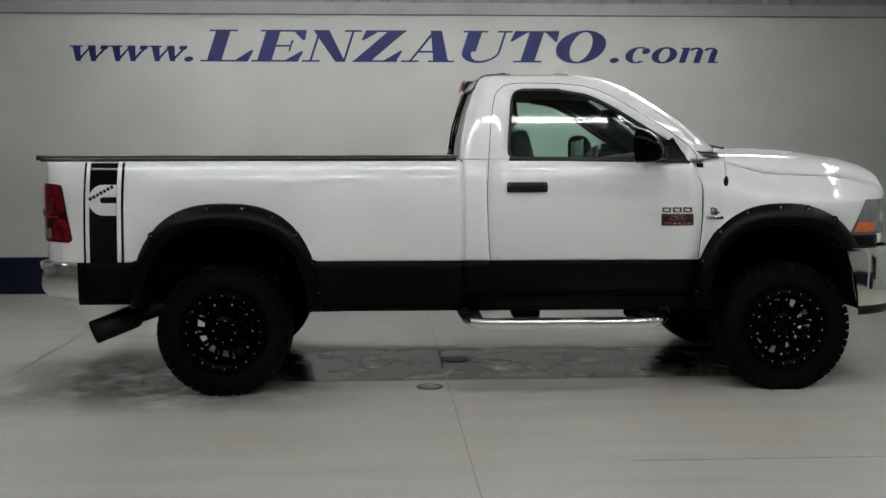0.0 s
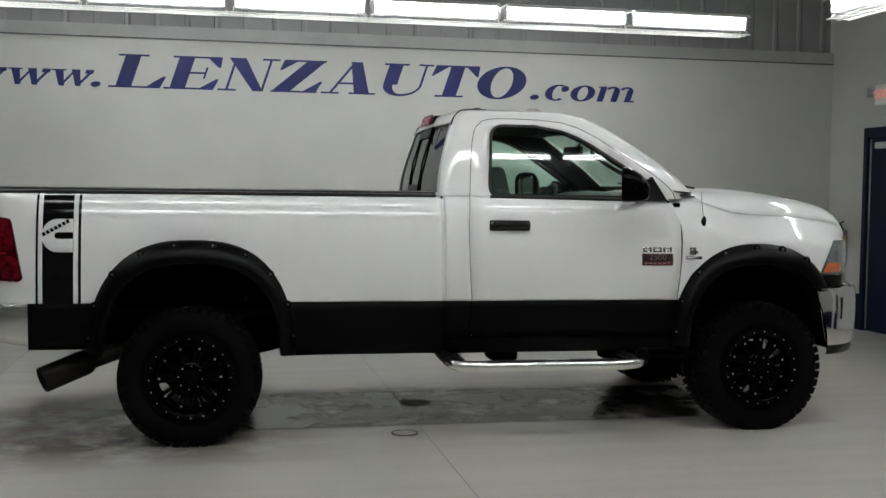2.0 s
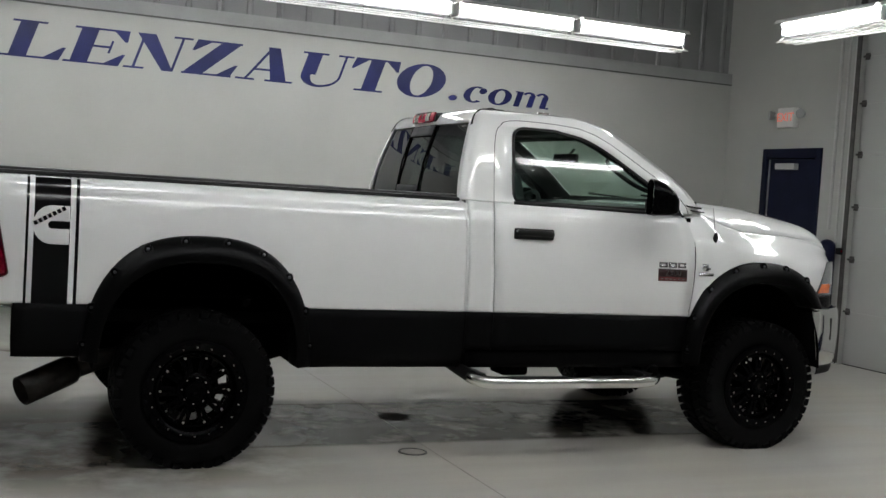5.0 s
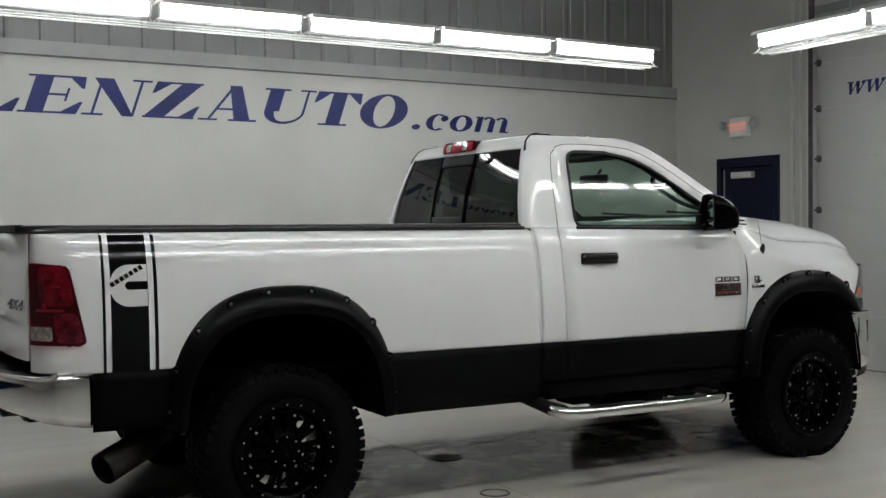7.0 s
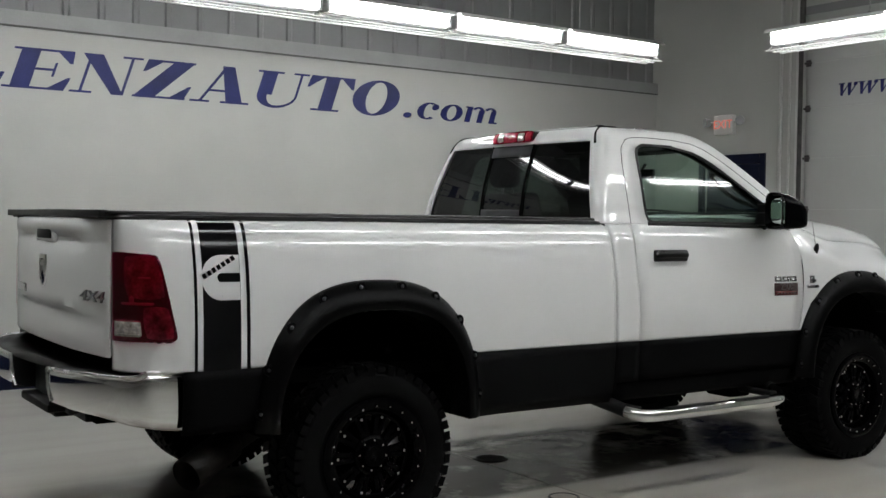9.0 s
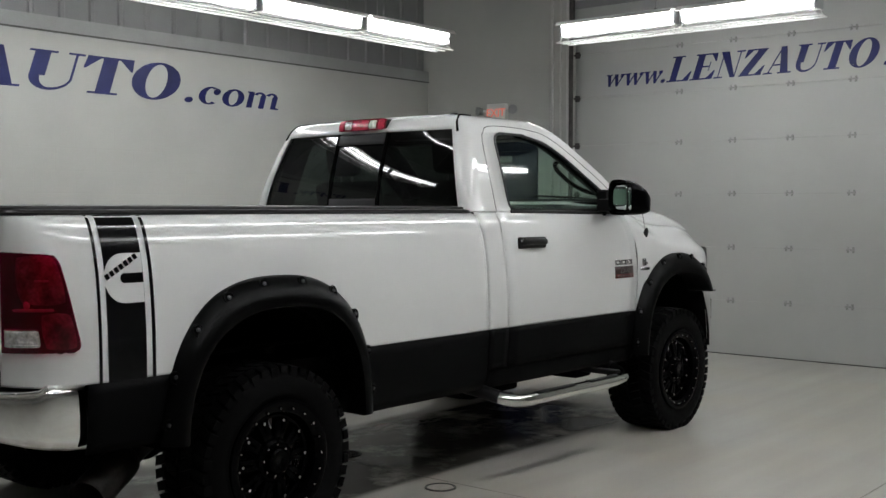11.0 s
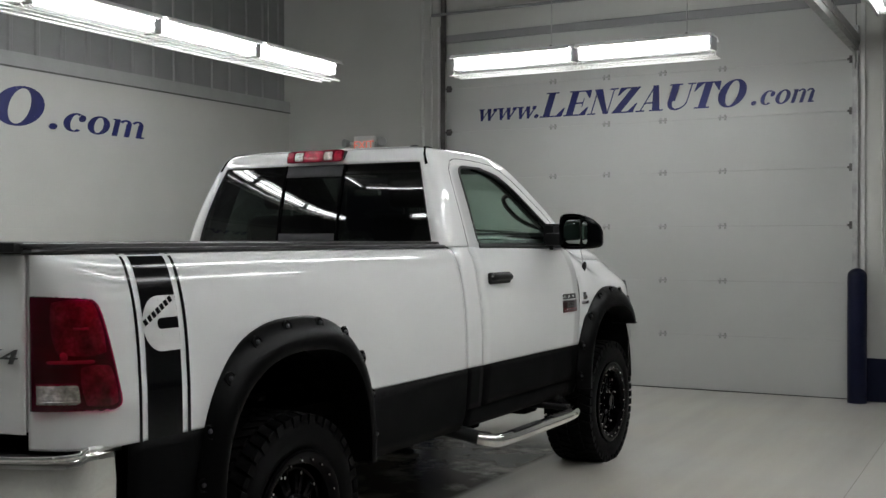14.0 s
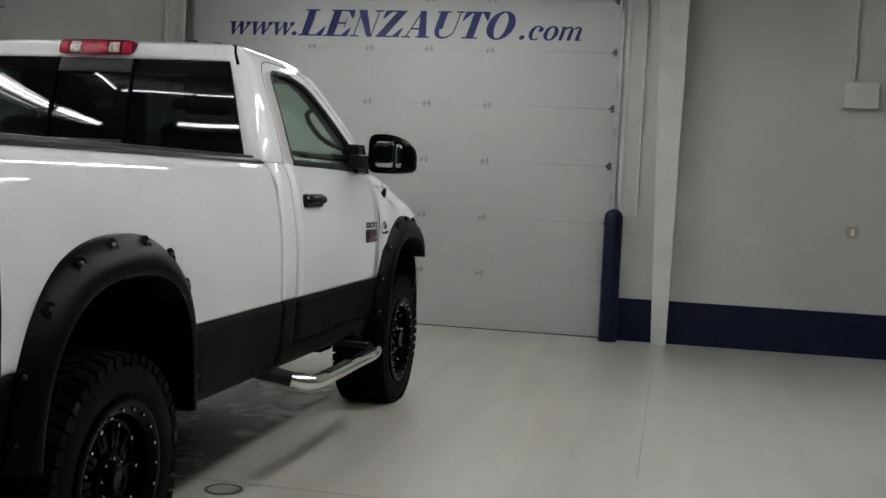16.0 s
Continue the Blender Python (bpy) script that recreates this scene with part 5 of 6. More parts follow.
def cab_corner(s):
    """Rear corner of the cab: flush with the bed at the gap, with the door at the seam."""
    P = []
    for i in range(9):
        row = []
        for k in range(49):
            z = lerp(BELT, 1.475, k / 48)
            f = i / 8
            low = min(1.0, max(0.0, (1.42 - z) / 0.14))
            f2 = 1 - low * (1 - f * f * (3 - 2 * f))
            row.append((lerp(1.507, seam_r(z) - 0.0018, f), s * (lerp(side_w(z), door_top_w(z), f2) - 0.007 * max(0.0, 1 - f * 9) ** 2 - 0.022 * max(0.0, 1 - (lerp(1.506, seam_r(z), f) - 1.506) / 0.06) ** 2 * min(1.0, max(0.0, (z - 1.37) / 0.08))), z))
        P.append(row)
    return grid(P)


for s in (-1, 1):
    part("gap_filler", panel(s, lambda z: 1.488, lambda z: 1.52, 0.56, BELT, lambda z: side_w(z) - 0.0045, 2, 6), UNDER, truck, solid=0.004)
    part("gap_filler", panel(s, lambda z: 1.486, lambda z: 1.522, BELT + 0.002, 1.46, lambda z: side_w(z) - 0.010, 2, 20), PAINT, truck, solid=0.004)
    part("cab_corner", cab_corner(s), PAINT, truck, solid=0.004)
    dr_ = new("cab_door")
    dr_.parent = truck
    part("door_skin", panel(s, lambda z: seam_r(z) + 0.0018, lambda z: door_f(z) - 0.0028, BELT, 1.478, door_top_w, bulge=0.03), PAINT, dr_, solid=0.004)
    part("door_lower_skin", panel(s, lambda z: seam_r(z) + 0.002, lambda z: door_f(z) - 0.0035, 0.625, BELT, lambda z: door_top_w(z) + 0.001, 14, 6, bulge=0.03), DARKWRAP, dr_, "charcoal coated lower door", solid=0.004)
    part("rocker_panel", panel(s, lambda z: 1.506, lambda z: 3.02, 0.515, 0.622, lambda z: door_top_w(z) - 0.012, 14, 5, bulge=0.02), DARKWRAP, truck, "charcoal coated rocker panel", solid=0.004)
    part("corner_lower", panel(s, lambda z: 1.506, lambda z: seam_r(z) - 0.002, 0.622, BELT, lambda z: door_top_w(z) + 0.001, 4, 5), DARKWRAP, truck, "charcoal coated cab corner", solid=0.004)
    part("belt_moulding", tube([(1.80, s * 0.897, 1.477), (2.2, s * 0.898, 1.474), (2.95, s * 0.905, 1.462)], 0.011, 8), BLACK, dr_, "black window belt moulding")
    pane("side", s < 0, SIDEG, "door_window", dr_)
    # handle: black cup and pull bar
    hb = cuboid(1.782, 2.038, s * 0.968 - 0.012, s * 0.968 + 0.012, 1.270, 1.334, 0.011, 3)
    part("handle_base", hb, BLACK, dr_, "black handle cup")
    hp = smoothpath([(1.80, s * 0.965, 1.305), (1.825, s * 0.988, 1.308), (1.93, s * 0.996, 1.309), (2.0, s * 0.988, 1.307), (2.025, s * 0.965, 1.305)], 5)
    b = tube(hp, 0.020, 10)
    part("door_handle", b, BLACK, dr_, "black pull handle")
    part("lock_cylinder", revolve([(0.001, -0.006), (0.010, -0.005), (0.012, 0.0), (0.012, 0.006)] if s < 0 else [(0.001, 0.006), (0.010, 0.005), (0.012, 0.0), (0.012, -0.006)], 14, (1.80, s * 0.984, 1.315)), SATINCH, dr_, "small round key lock")
    # badge: dark letters bar over a red plate
    bw = lambda z, x: s * (door_top_w(z) + 0.03 * max(0, x - 2.6) + 0.004)

    def plate(x0, x1, z0, z1, material, name, lift=0.0):
        return part(name, grid([[(x, bw(z, x) + s * lift, z) for z in np.linspace(z0, z1, 4)] for x in np.linspace(x0, x1, 4)]), material, dr_, solid=0.006)

    tagged(plate(2.760, 2.962, 1.058, 1.132, BADGED, "badge_plate"), "black and red badge with raised figures")
    plate(2.765, 2.957, 1.061, 1.083, BADGER, "red_strip", 0.003)
    lettering("2500", 0.058, SATINCH, dr_, Matrix(((-s if s > 0 else 1, 0, 0, 2.86), (0, 0, s, s * (door_top_w(1.1) + 0.0175)), (0, 1, 0, 1.110), (0, 0, 0, 1))), name="figures", extrude=0.0015)
    for k in range(6):
        plate(2.775 + 0.03 * k, 2.795 + 0.03 * k, 1.068, 1.075, SATINCH, "badge_mark", 0.005)
    for k in range(3):
        x0 = 2.765 + 0.066 * k
        plate(x0, x0 + 0.056, 1.141, 1.150, SATINCH, "name_mark")
        plate(x0, x0 + 0.056, 1.163, 1.172, SATINCH, "name_mark")
        plate(x0, x0 + 0.012, 1.150, 1.163, SATINCH, "name_mark")
        plate(x0 + 0.044, x0 + 0.056, 1.150, 1.163, SATINCH, "name_mark")
    # tow mirror: arm, shell, two glasses
    mi = new("door_mirror")
    mi.parent = truck
    arm = cuboid(2.74, 2.95, s * 0.885, s * 0.925, 1.462, 1.60, 0.012, 2)
    for v in arm.verts:
        if v.co.z > 1.55 and v.co.x > 2.85:
            v.co.x -= 0.11
    cuboid(2.68, 2.78, min(s * 0.90, s * 1.06), max(s * 0.90, s * 1.06), 1.475, 1.555, 0.02, 2, bm=arm)
    part("mirror_arm", arm, BLACK, mi)
    turn = pose(2.570, s * 1.132, 1.562, 0, 0, s * 24)

    def oval(x, hw, hh, dz=0.0, dy=0.0, n=40, p=5.0):
        """A rounded section of the shell; dy shifts it outboard."""
        pts = []
        for k in range(n):
            a = 2 * math.pi * k / n
            c, sn = math.cos(a), math.sin(a)
            yy = hw * math.copysign(abs(c) ** (2 / p), c)
            drop = 1 - (0.28 if sn > 0 else 0.02) * max(0.0, yy * s / hw) ** 2
            pts.append(turn @ Vector((x, yy + s * dy, dz + drop * hh * math.copysign(abs(sn) ** (2 / p), sn))))
        return pts

    shell = [oval(*r) for r in ((0.026, 0.106, 0.094, 0, 0), (0.006, 0.110, 0.098, 0, 0), (0.0, 0.116, 0.104, 0, 0), (0.004, 0.120, 0.108, 0, 0), (0.03, 0.122, 0.107, -0.001, 0.004), (0.07, 0.113, 0.098, -0.008, 0.016), (0.11, 0.096, 0.082, -0.020, 0.030), (0.140, 0.074, 0.062, -0.032, 0.036), (0.158, 0.045, 0.040, -0.042, 0.034), (0.165, 0.002, 0.002, -0.048, 0.03))]
    part("mirror_shell", grid(shell, closed_v=True), GLOSSB, mi, "gloss black mirror shell")

    def glass(y0, y1, z0, z1, x, name, label):
        P = []
        for i in range(13):
            u = -math.cos(math.pi * i / 12)
            h = 0.5 * (z1 - z0) * max(0.02, 1 - abs(u) ** 6) ** (1 / 6)
            P.append([turn @ Vector((x - (0.004 * (1 - u * u) if name == "convex_glass" else 0), s * lerp(y0, y1, 0.5 + 0.5 * u), 0.5 * (z0 + z1) + h * (2 * k / 4 - 1))) for k in range(5)])
        part(name, grid(P), MIRRORM, mi, label, solid=0.003)

    part("glass_backing", grid([oval(0.025, 0.107, 0.095), oval(0.0255, 0.002, 0.002)], closed_v=True), BLACK, mi)
    glass(-0.098, 0.042, -0.088, 0.088, 0.020, "mirror_glass", "mirror glass")
    glass(0.052, 0.102, -0.084, 0.066, 0.020, "convex_glass", "convex mirror glass")

# ---- nose: hood and fenders as sections along x ----
hood_z = T((2.98, 1.50), (3.10, 1.530), (3.3, 1.542), (3.5, 1.536), (3.77, 1.518), (4.0, 1.492), (4.14, 1.468), (4.21, 1.447), (4.25, 1.427), (4.28, 1.392), (4.30, 1.32))
seam_z = T((2.98, 1.485), (3.15, 1.475), (3.25, 1.445), (3.36, 1.41), (3.5, 1.38), (3.82, 1.366), (4.05, 1.343), (4.18, 1.315), (4.27, 1.268), (4.30, 1.222))
NX = [3.035, 3.06, 3.10, 3.16, 3.23, 3.32, 3.42, 3.52, 3.62, 3.72, 3.80, 3.87, 3.94, 4.0, 4.06, 4.11, 4.16, 4.20, 4.235, 4.26, 4.278, 4.29, 4.297, 4.30]


def taper(x):
    """Narrowing of the nose towards its front."""
    u = min(1.0, max(0.0, (x - 3.8) / 0.5))
    return 1 - 0.3 * (1 - (1 - u ** 1.8) ** (1 / 1.8))


def hood_row(x):
    zc, zs, k = hood_z(x), seam_z(x), taper(x)
    d = zc - zs
    lift = 0.012 * math.exp(-((x - 3.6) / 0.5) ** 2)
    return [(x + 0.26 * max(0.0, x - 4.0), 0.815 * k * f, zc - d * g + l * lift) for f, g, l in ((0, 0, 0.6), (0.15, 0, 0.7), (0.30, 0.0, 1.0), (0.42, 0.01, 1.3), (0.52, 0.03, 1.0), (0.60, 0.08, 0.3), (0.68, 0.14, 0), (0.78, 0.26, 0), (0.88, 0.46, 0), (0.95, 0.71, 0), (1.0, 1.0, 0))]


hood = part("hood", grid([[(x, -y, z) for x, y, z in hood_row(xx)][::-1] + hood_row(xx)[1:] for xx in NX[:1] + NX[1:]]), PAINT, truck, solid=0.004)
for y in (-0.34, -0.26, -0.18, 0.18, 0.26, 0.34):
    part("hood_vent", cuboid(3.78, 3.86, y - 0.025, y + 0.025, hood_z(3.82) - 0.008, hood_z(3.82) + 0.012, 0.006, 2), BLACK, hood, "small black hood vent")
part("cowl", grid([[(3.04 + 0.20 * (1 - (y / 0.85) ** 2) + dx, y, z) for dx, z in ((-0.06, 1.535), (0.0, 1.522), (0.10, 1.515))] for y in np.linspace(-0.86, 0.86, 15)]), BLACK, truck, "black windscreen cowl", solid=0.01)
for y0 in (-0.62, 0.10):
    part("wiper", tube(smoothpath([(3.26, y0, 1.548), (3.245, y0 + 0.2, 1.565), (3.20, y0 + 0.55, 1.585)], 4), 0.008, 6), BLACK, truck)


def fender_w(z, x):
    base = T((0.5, 0.945), (0.62, 0.98), (0.84, 1.0), (1.0, 1.008), (1.12, 1.008), (1.20, 1.0), (1.28, 0.982), (1.34, 0.958), (1.39, 0.928), (1.43, 0.893), (1.46, 0.855), (1.50, 0.825))
    return base(z)


def fender_row(x, lo, s, nz=18):
    zs, k = seam_z(x) - 0.002, taper(x)
    row = []
    for i in range(nz + 1):
        f = i / nz
        z = lerp(lo, zs, f)
        # the top turns in to meet the hood
        t = min(1.0, max(0.0, (zs - z) / 0.16))
        y_in = 0.822
        w = fender_w(z if zs > 1.44 else z + (1.46 - zs) * max(0.0, 1 - (zs - z) / 0.35) ** 1.2, x)
        y = y_in + (w - y_in) * (1 - (1 - t) ** 1.7)
        blend = 0.992 if x < 3.1 else 1.0
        row.append((x + 0.26 * max(0.0, x - 4.0) * f ** 2.5, s * y * k * blend, z))
    return row


FA = lambda x: max(arch(x, 3.535, 0.52, 1.13), 0)
fx = [3.032, 3.04] + [3.535 + 0.52 * math.cos(math.pi * (1 - k / 28)) for k in range(0, 29)]
fx = sorted(set([round(v, 4) for v in fx if 3.032 <= v <= 4.06] + [4.09, 4.12, 4.16, 4.20, 4.23, 4.255, 4.275, 4.288, 4.296, 4.30]))
door_gap_x = lambda z: door_f(z) + 0.0035
for s in (-1, 1):
    rows = []
    for x in fx:
        lo = max(BELT if x < 3.5 else 0.93, FA(x))
        r = fender_row(x, lo, s)
        if x < 3.06:
            r = [(door_gap_x(p[2]) + (x - 3.032), p[1], p[2]) for p in r]
        rows.append(r)
    fender = part("front_fender", grid(rows), PAINT, truck, solid=0.004)
    part("fender_lower", grid([[(lerp(door_gap_x(z), 3.10, i / 4), s * (fender_w(z, 3.1) + 0.001), z) for z in np.linspace(0.53, BELT, 7)] for i in range(5)]), DARKWRAP, truck, "charcoal coated lower fender", solid=0.004)
    # aerial on the fender
    if s < 0:
        part("aerial_base", revolve([(0.001, -0.035), (0.012, -0.03), (0.016, 0.0), (0.013, 0.02), (0.004, 0.035)], 12, (0, 0, 0)), BLACK, fender, "black rubber aerial base").matrix_basis = pose(3.176, -0.968, 1.335, 90 + 12, 0, 0)
        part("aerial_mast", tube([(3.176, -0.962, 1.36), (3.170, -0.935, 1.52)], 0.0025, 6), STEEL, fender)
    # small fender badge: plain shape over a bar
    bs_ = lambda x, z: (x, s * (fender_w(z, x) + 0.001), z)
    part("engine_badge", grid([[bs_(x, z) for z in np.linspace(1.127, 1.172, 3)] for x in np.linspace(3.07, 3.11, 3)]), SATINCH, fender, "plain grey badge", solid=0.006)
    part("badge_bar", grid([[bs_(x, z) for z in np.linspace(1.098, 1.116, 3)] for x in np.linspace(3.045, 3.15, 3)]), SATINCH, fender, solid=0.006)
    part("badge_dot", grid([[bs_(x, z) for z in np.linspace(1.135, 1.150, 3)] for x in np.linspace(3.112, 3.125, 3)]), SATINCH, fender, solid=0.006)
    # headlamp wrapped round the corner
    hl = new("headlamp")
    hl.parent = truck

    def hl_grid(x0, x1, z0, z1, o, nx=14, nz=6, slant=0.125):
        P = []
        for i in range(nx + 1):
            row = []
            for k_ in range(nz + 1):
                f = k_ / nz
                xa = lerp(x0 + slant * f, x1, i / nx)
                z = lerp(z0, min(z1, seam_z(xa) - 0.022), f)
                t = min(1.0, max(0.0, (xa - 4.0) / 0.3))
                row.append((xa + o * t, s * (fender_w(z, xa) * taper(xa) + o), z))
            P.append(row)
        return grid(P)

    part("lamp_lens", hl_grid(3.982, 4.297, 0.995, 1.212, 0.005), HEADL, hl, "clear headlamp lens")
    part("amber_lens", hl_grid(4.006, 4.175, 1.010, 1.070, 0.008, 8, 4, 0.035), AMBER, hl, "amber turn lens")
    part("lamp_bezel", hl_grid(3.977, 4.298, 0.992, 1.216, 0.003), BLACK, hl)
    # shut line between hood and fender
    ribbon([(x, s * 0.8165 * taper(x), seam_z(x) + 0.0035) for x in np.linspace(3.22, 4.2, 24)], lambda p: Vector((0, s * 0.6, 0.8)), 0.0026, GREYPL, "hood_gap", hood, 0.0010)
# grille and front bumper
gr_ = new("grille")
gr_.parent = truck
part("grille_backing", cuboid(4.25, 4.29, -0.66, 0.66, 0.93, 1.235), BLACK, gr_, smooth=0)
part("surround", tube([(4.31, -0.60, 0.96), (4.31, -0.64, 1.18), (4.305, -0.5, 1.24), (4.31, 0.5, 1.24), (4.31, 0.64, 1.18), (4.31, 0.60, 0.96), (4.31, -0.60, 0.96)], 0.025, 8), CHROME, gr_)
part("cross_bar", cuboid(4.29, 4.33, -0.60, 0.60, 1.075, 1.125, 0.01, 2), CHROME, gr_)
part("upright_bar", cuboid(4.29, 4.33, -0.03, 0.03, 0.95, 1.24, 0.01, 2), CHROME, gr_)
fb = new("front_bumper")
fb.parent = truck
front_y = lambda x: 0.98 - 0.45 * (1 - math.sqrt(max(0.0, 1 - ((x - 3.95) / 0.5) ** 2)))
fplan = [(x, -front_y(x)) for x in (3.965, 3.99, 4.02, 4.05, 4.09, 4.14, 4.19, 4.24, 4.29, 4.33, 4.37, 4.40, 4.42, 4.435, 4.445)] + [(4.455, -0.45), (4.465, -0.3), (4.47, -0.15), (4.47, 0)]
fplan = fplan + [(x, -y) for x, y in fplan[-2::-1]]
arch_x = T((0.46, 4.068), (0.52, 4.052), (0.65, 4.02), (0.78, 3.994), (0.91, 3.966))
rows, low_rows = [], []
for x, y in fplan:
    d = Vector((x - 3.6, y * 0.5, 0)).normalized()
    rows.append([(max(x + d.x * o, arch_x(z)), y + d.y * o, z) for z, o in ((0.52, -0.05), (0.53, -0.022), (0.56, -0.006), (0.64, 0.0), (0.75, 0.004), (0.84, 0.0), (0.885, -0.004), (0.903, -0.014), (0.908, -0.05))])
    low_rows.append([(max(x - d.x * o, arch_x(z) + 0.006), y - d.y * o, z) for z, o in ((0.468, 0.05), (0.475, 0.032), (0.50, 0.024), (0.528, 0.022))])
part("bumper_face", grid(rows), CHROME, fb, "chrome front bumper", solid=0.004)
part("valance", grid(low_rows), BLACK, fb, "black bumper valance", solid=0.006)
# black strips paint the dark reflection at the bumper's rounded edge
for s in (-1, 1):
    dark_edge = grid([[(x, s * (front_y(x) + 0.0045), z) for z in np.linspace(0.70, 0.842, 6)] for x in (4.164, 4.171, 4.178)])
    part("edge_reflection", dark_edge, BLACK, fb, "thin dark strip painted as an edge reflection", solid=0.003)


# ---- fender flares with pockets and bolts ----
def flare_point(u, v, cx, ao, to, ai, ti, body, p=0.8):
    """u 0..1 from the rear foot over the top to the front foot, v 0..1 from outer edge to inner lip."""
    a = math.pi * (1 - u)
    c, sn = math.cos(a), max(0.0, math.sin(a))
    A, B = lerp(ao, ai, v), lerp(to, ti, v) - 0.50
    x = cx + A * math.copysign(abs(c) ** p, c)
    z = 0.50 + B * sn ** p
    fade = min(1.0, max(0.0, (u - 0.62) / 0.38))
    bulge = (0.078 - 0.034 * fade * fade * (3 - 2 * fade)) * math.sin(math.pi * min(1.0, v * 0.62)) ** 0.8
    return x, z, body + bulge


def make_flare(cx, ao, to, ai, ti, body, lo_front, s, bolts):
    fl = new("fender_flare")
    fl.parent = truck
    tagged(fl, "textured black bolt-on fender flare")
    U = [0.5 - 0.5 * math.cos(math.pi * k / 56) * 1.0 for k in range(57)]
    U = [lerp(u, k / 56, 0.6) for k, u in enumerate(U)]
    Vs = [0.0, 0.06, 0.16, 0.30, 0.45, 0.60, 0.75, 0.88, 0.96, 1.0]
    P = []
    for u in U:
        row = []
        for v in Vs:
            x, z, y = flare_point(u, v, cx, ao, to, ai, ti, body(v))
            row.append((x, s * y, max(z, 0.56 if x < cx else lo_front)))
        x, z, y = flare_point(u, 1.0, cx, ao, to, ai, ti, body(1))
        for dy, dr in ((0.02, 0.006), (0.10, 0.012), (0.16, 0.012)):
            row.append((x + (cx - x) * dr * 0.5, s * (y - dy), max(z - dr * 0.5, 0.56 if x < cx else lo_front)))
        P.append(row)
    part("flare_shell", grid(P), FLAREM, fl, solid=0.004)
    for u in bolts:
        v_ = 0.22 if 0.18 < u < 0.82 else 0.15
        x, z, y = flare_point(u, v_, cx, ao, to, ai, ti, body(v_))
        b = cuboid(-0.021, 0.021, -0.006, 0.006, -0.030, 0.022, 0.009, 3)
        pk = part("pocket", b, UNDER, fl, "recessed bolt pocket")
        rim_b = grid([[(0.021 * a * math.cos(2 * math.pi * q / 16), s * h, -0.004 + 0.027 * a * math.sin(2 * math.pi * q / 16)) for a, h in ((0.95, 0.004), (1.0, 0.0085), (1.14, 0.0085), (1.22, 0.002))] for q in range(16)], closed_u=True)
        ang = math.degrees(math.atan2(x - cx, (z - 0.5) * 1.1))
        pk.matrix_basis = pose(x, s * (y + 0.0), z, 18 * s, ang, 0)
        part("pocket_rim", rim_b, FLAREM, fl).matrix_basis = pk.matrix_basis.copy()
        bb = revolve([(0.001, -0.007), (0.006, -0.006), (0.0085, -0.002), (0.0085, 0.004)] if s < 0 else [(0.001, 0.007), (0.006, 0.006), (0.0085, 0.002), (0.0085, -0.004)], 10, (0, 0, 0))
        bo = part("flare_bolt", bb, BOLTM, fl, "dull steel button bolt")
        bo.matrix_basis = pk.matrix_basis @ pose(0, s * 0.008, 0.002)
    return fl


bolt_u = (0.045, 0.13, 0.245, 0.362, 0.463, 0.542, 0.645, 0.755, 0.87, 0.955)
for s in (-1, 1):
    make_flare(0.013, 0.595, 1.205, 0.512, 1.075, lambda v: 0.972, 0.528, s, bolt_u)
    make_flare(3.535, 0.565, 1.197, 0.485, 1.068, lambda v: 0.992, 0.915, s, (0.045, 0.135, 0.257, 0.387, 0.493, 0.564, 0.672))
    ext = grid([[(x, s * (fender_w(0.95, x) * taper(x) + lerp(0.024, 0.008, (x - 3.90) / 0.31) * b), z) for z, b in ((0.990, 0.1), (0.982, 0.8), (0.96, 1.0), (0.935, 1.0), (0.918, 0.8), (0.912, -1.0))] for x in np.linspace(3.90, 4.21, 9)])
    part("flare_extension", ext, FLAREM, truck, "textured black flare extension", solid=0.004)
    # inner wheel wells
    for cx, r in ((0.013, 0.53), (3.535, 0.51)):
        wl = grid([[(cx + r * math.cos(math.pi * k / 20), s * y, 0.52 + 0.62 * math.sin(math.pi * k / 20)) for y in (0.50, 0.99)] for k in range(21)])
        wl2 = [(cx + r * math.cos(math.pi * k / 20), s * 0.5, 0.52 + 0.62 * math.sin(math.pi * k / 20)) for k in range(21)]
        grid([wl2, [(x, y, 0.55) for x, y, z in wl2]], bm=wl)
        part("wheel_liner", wl, UNDER, truck, "black wheel well liner", solid=0.006)


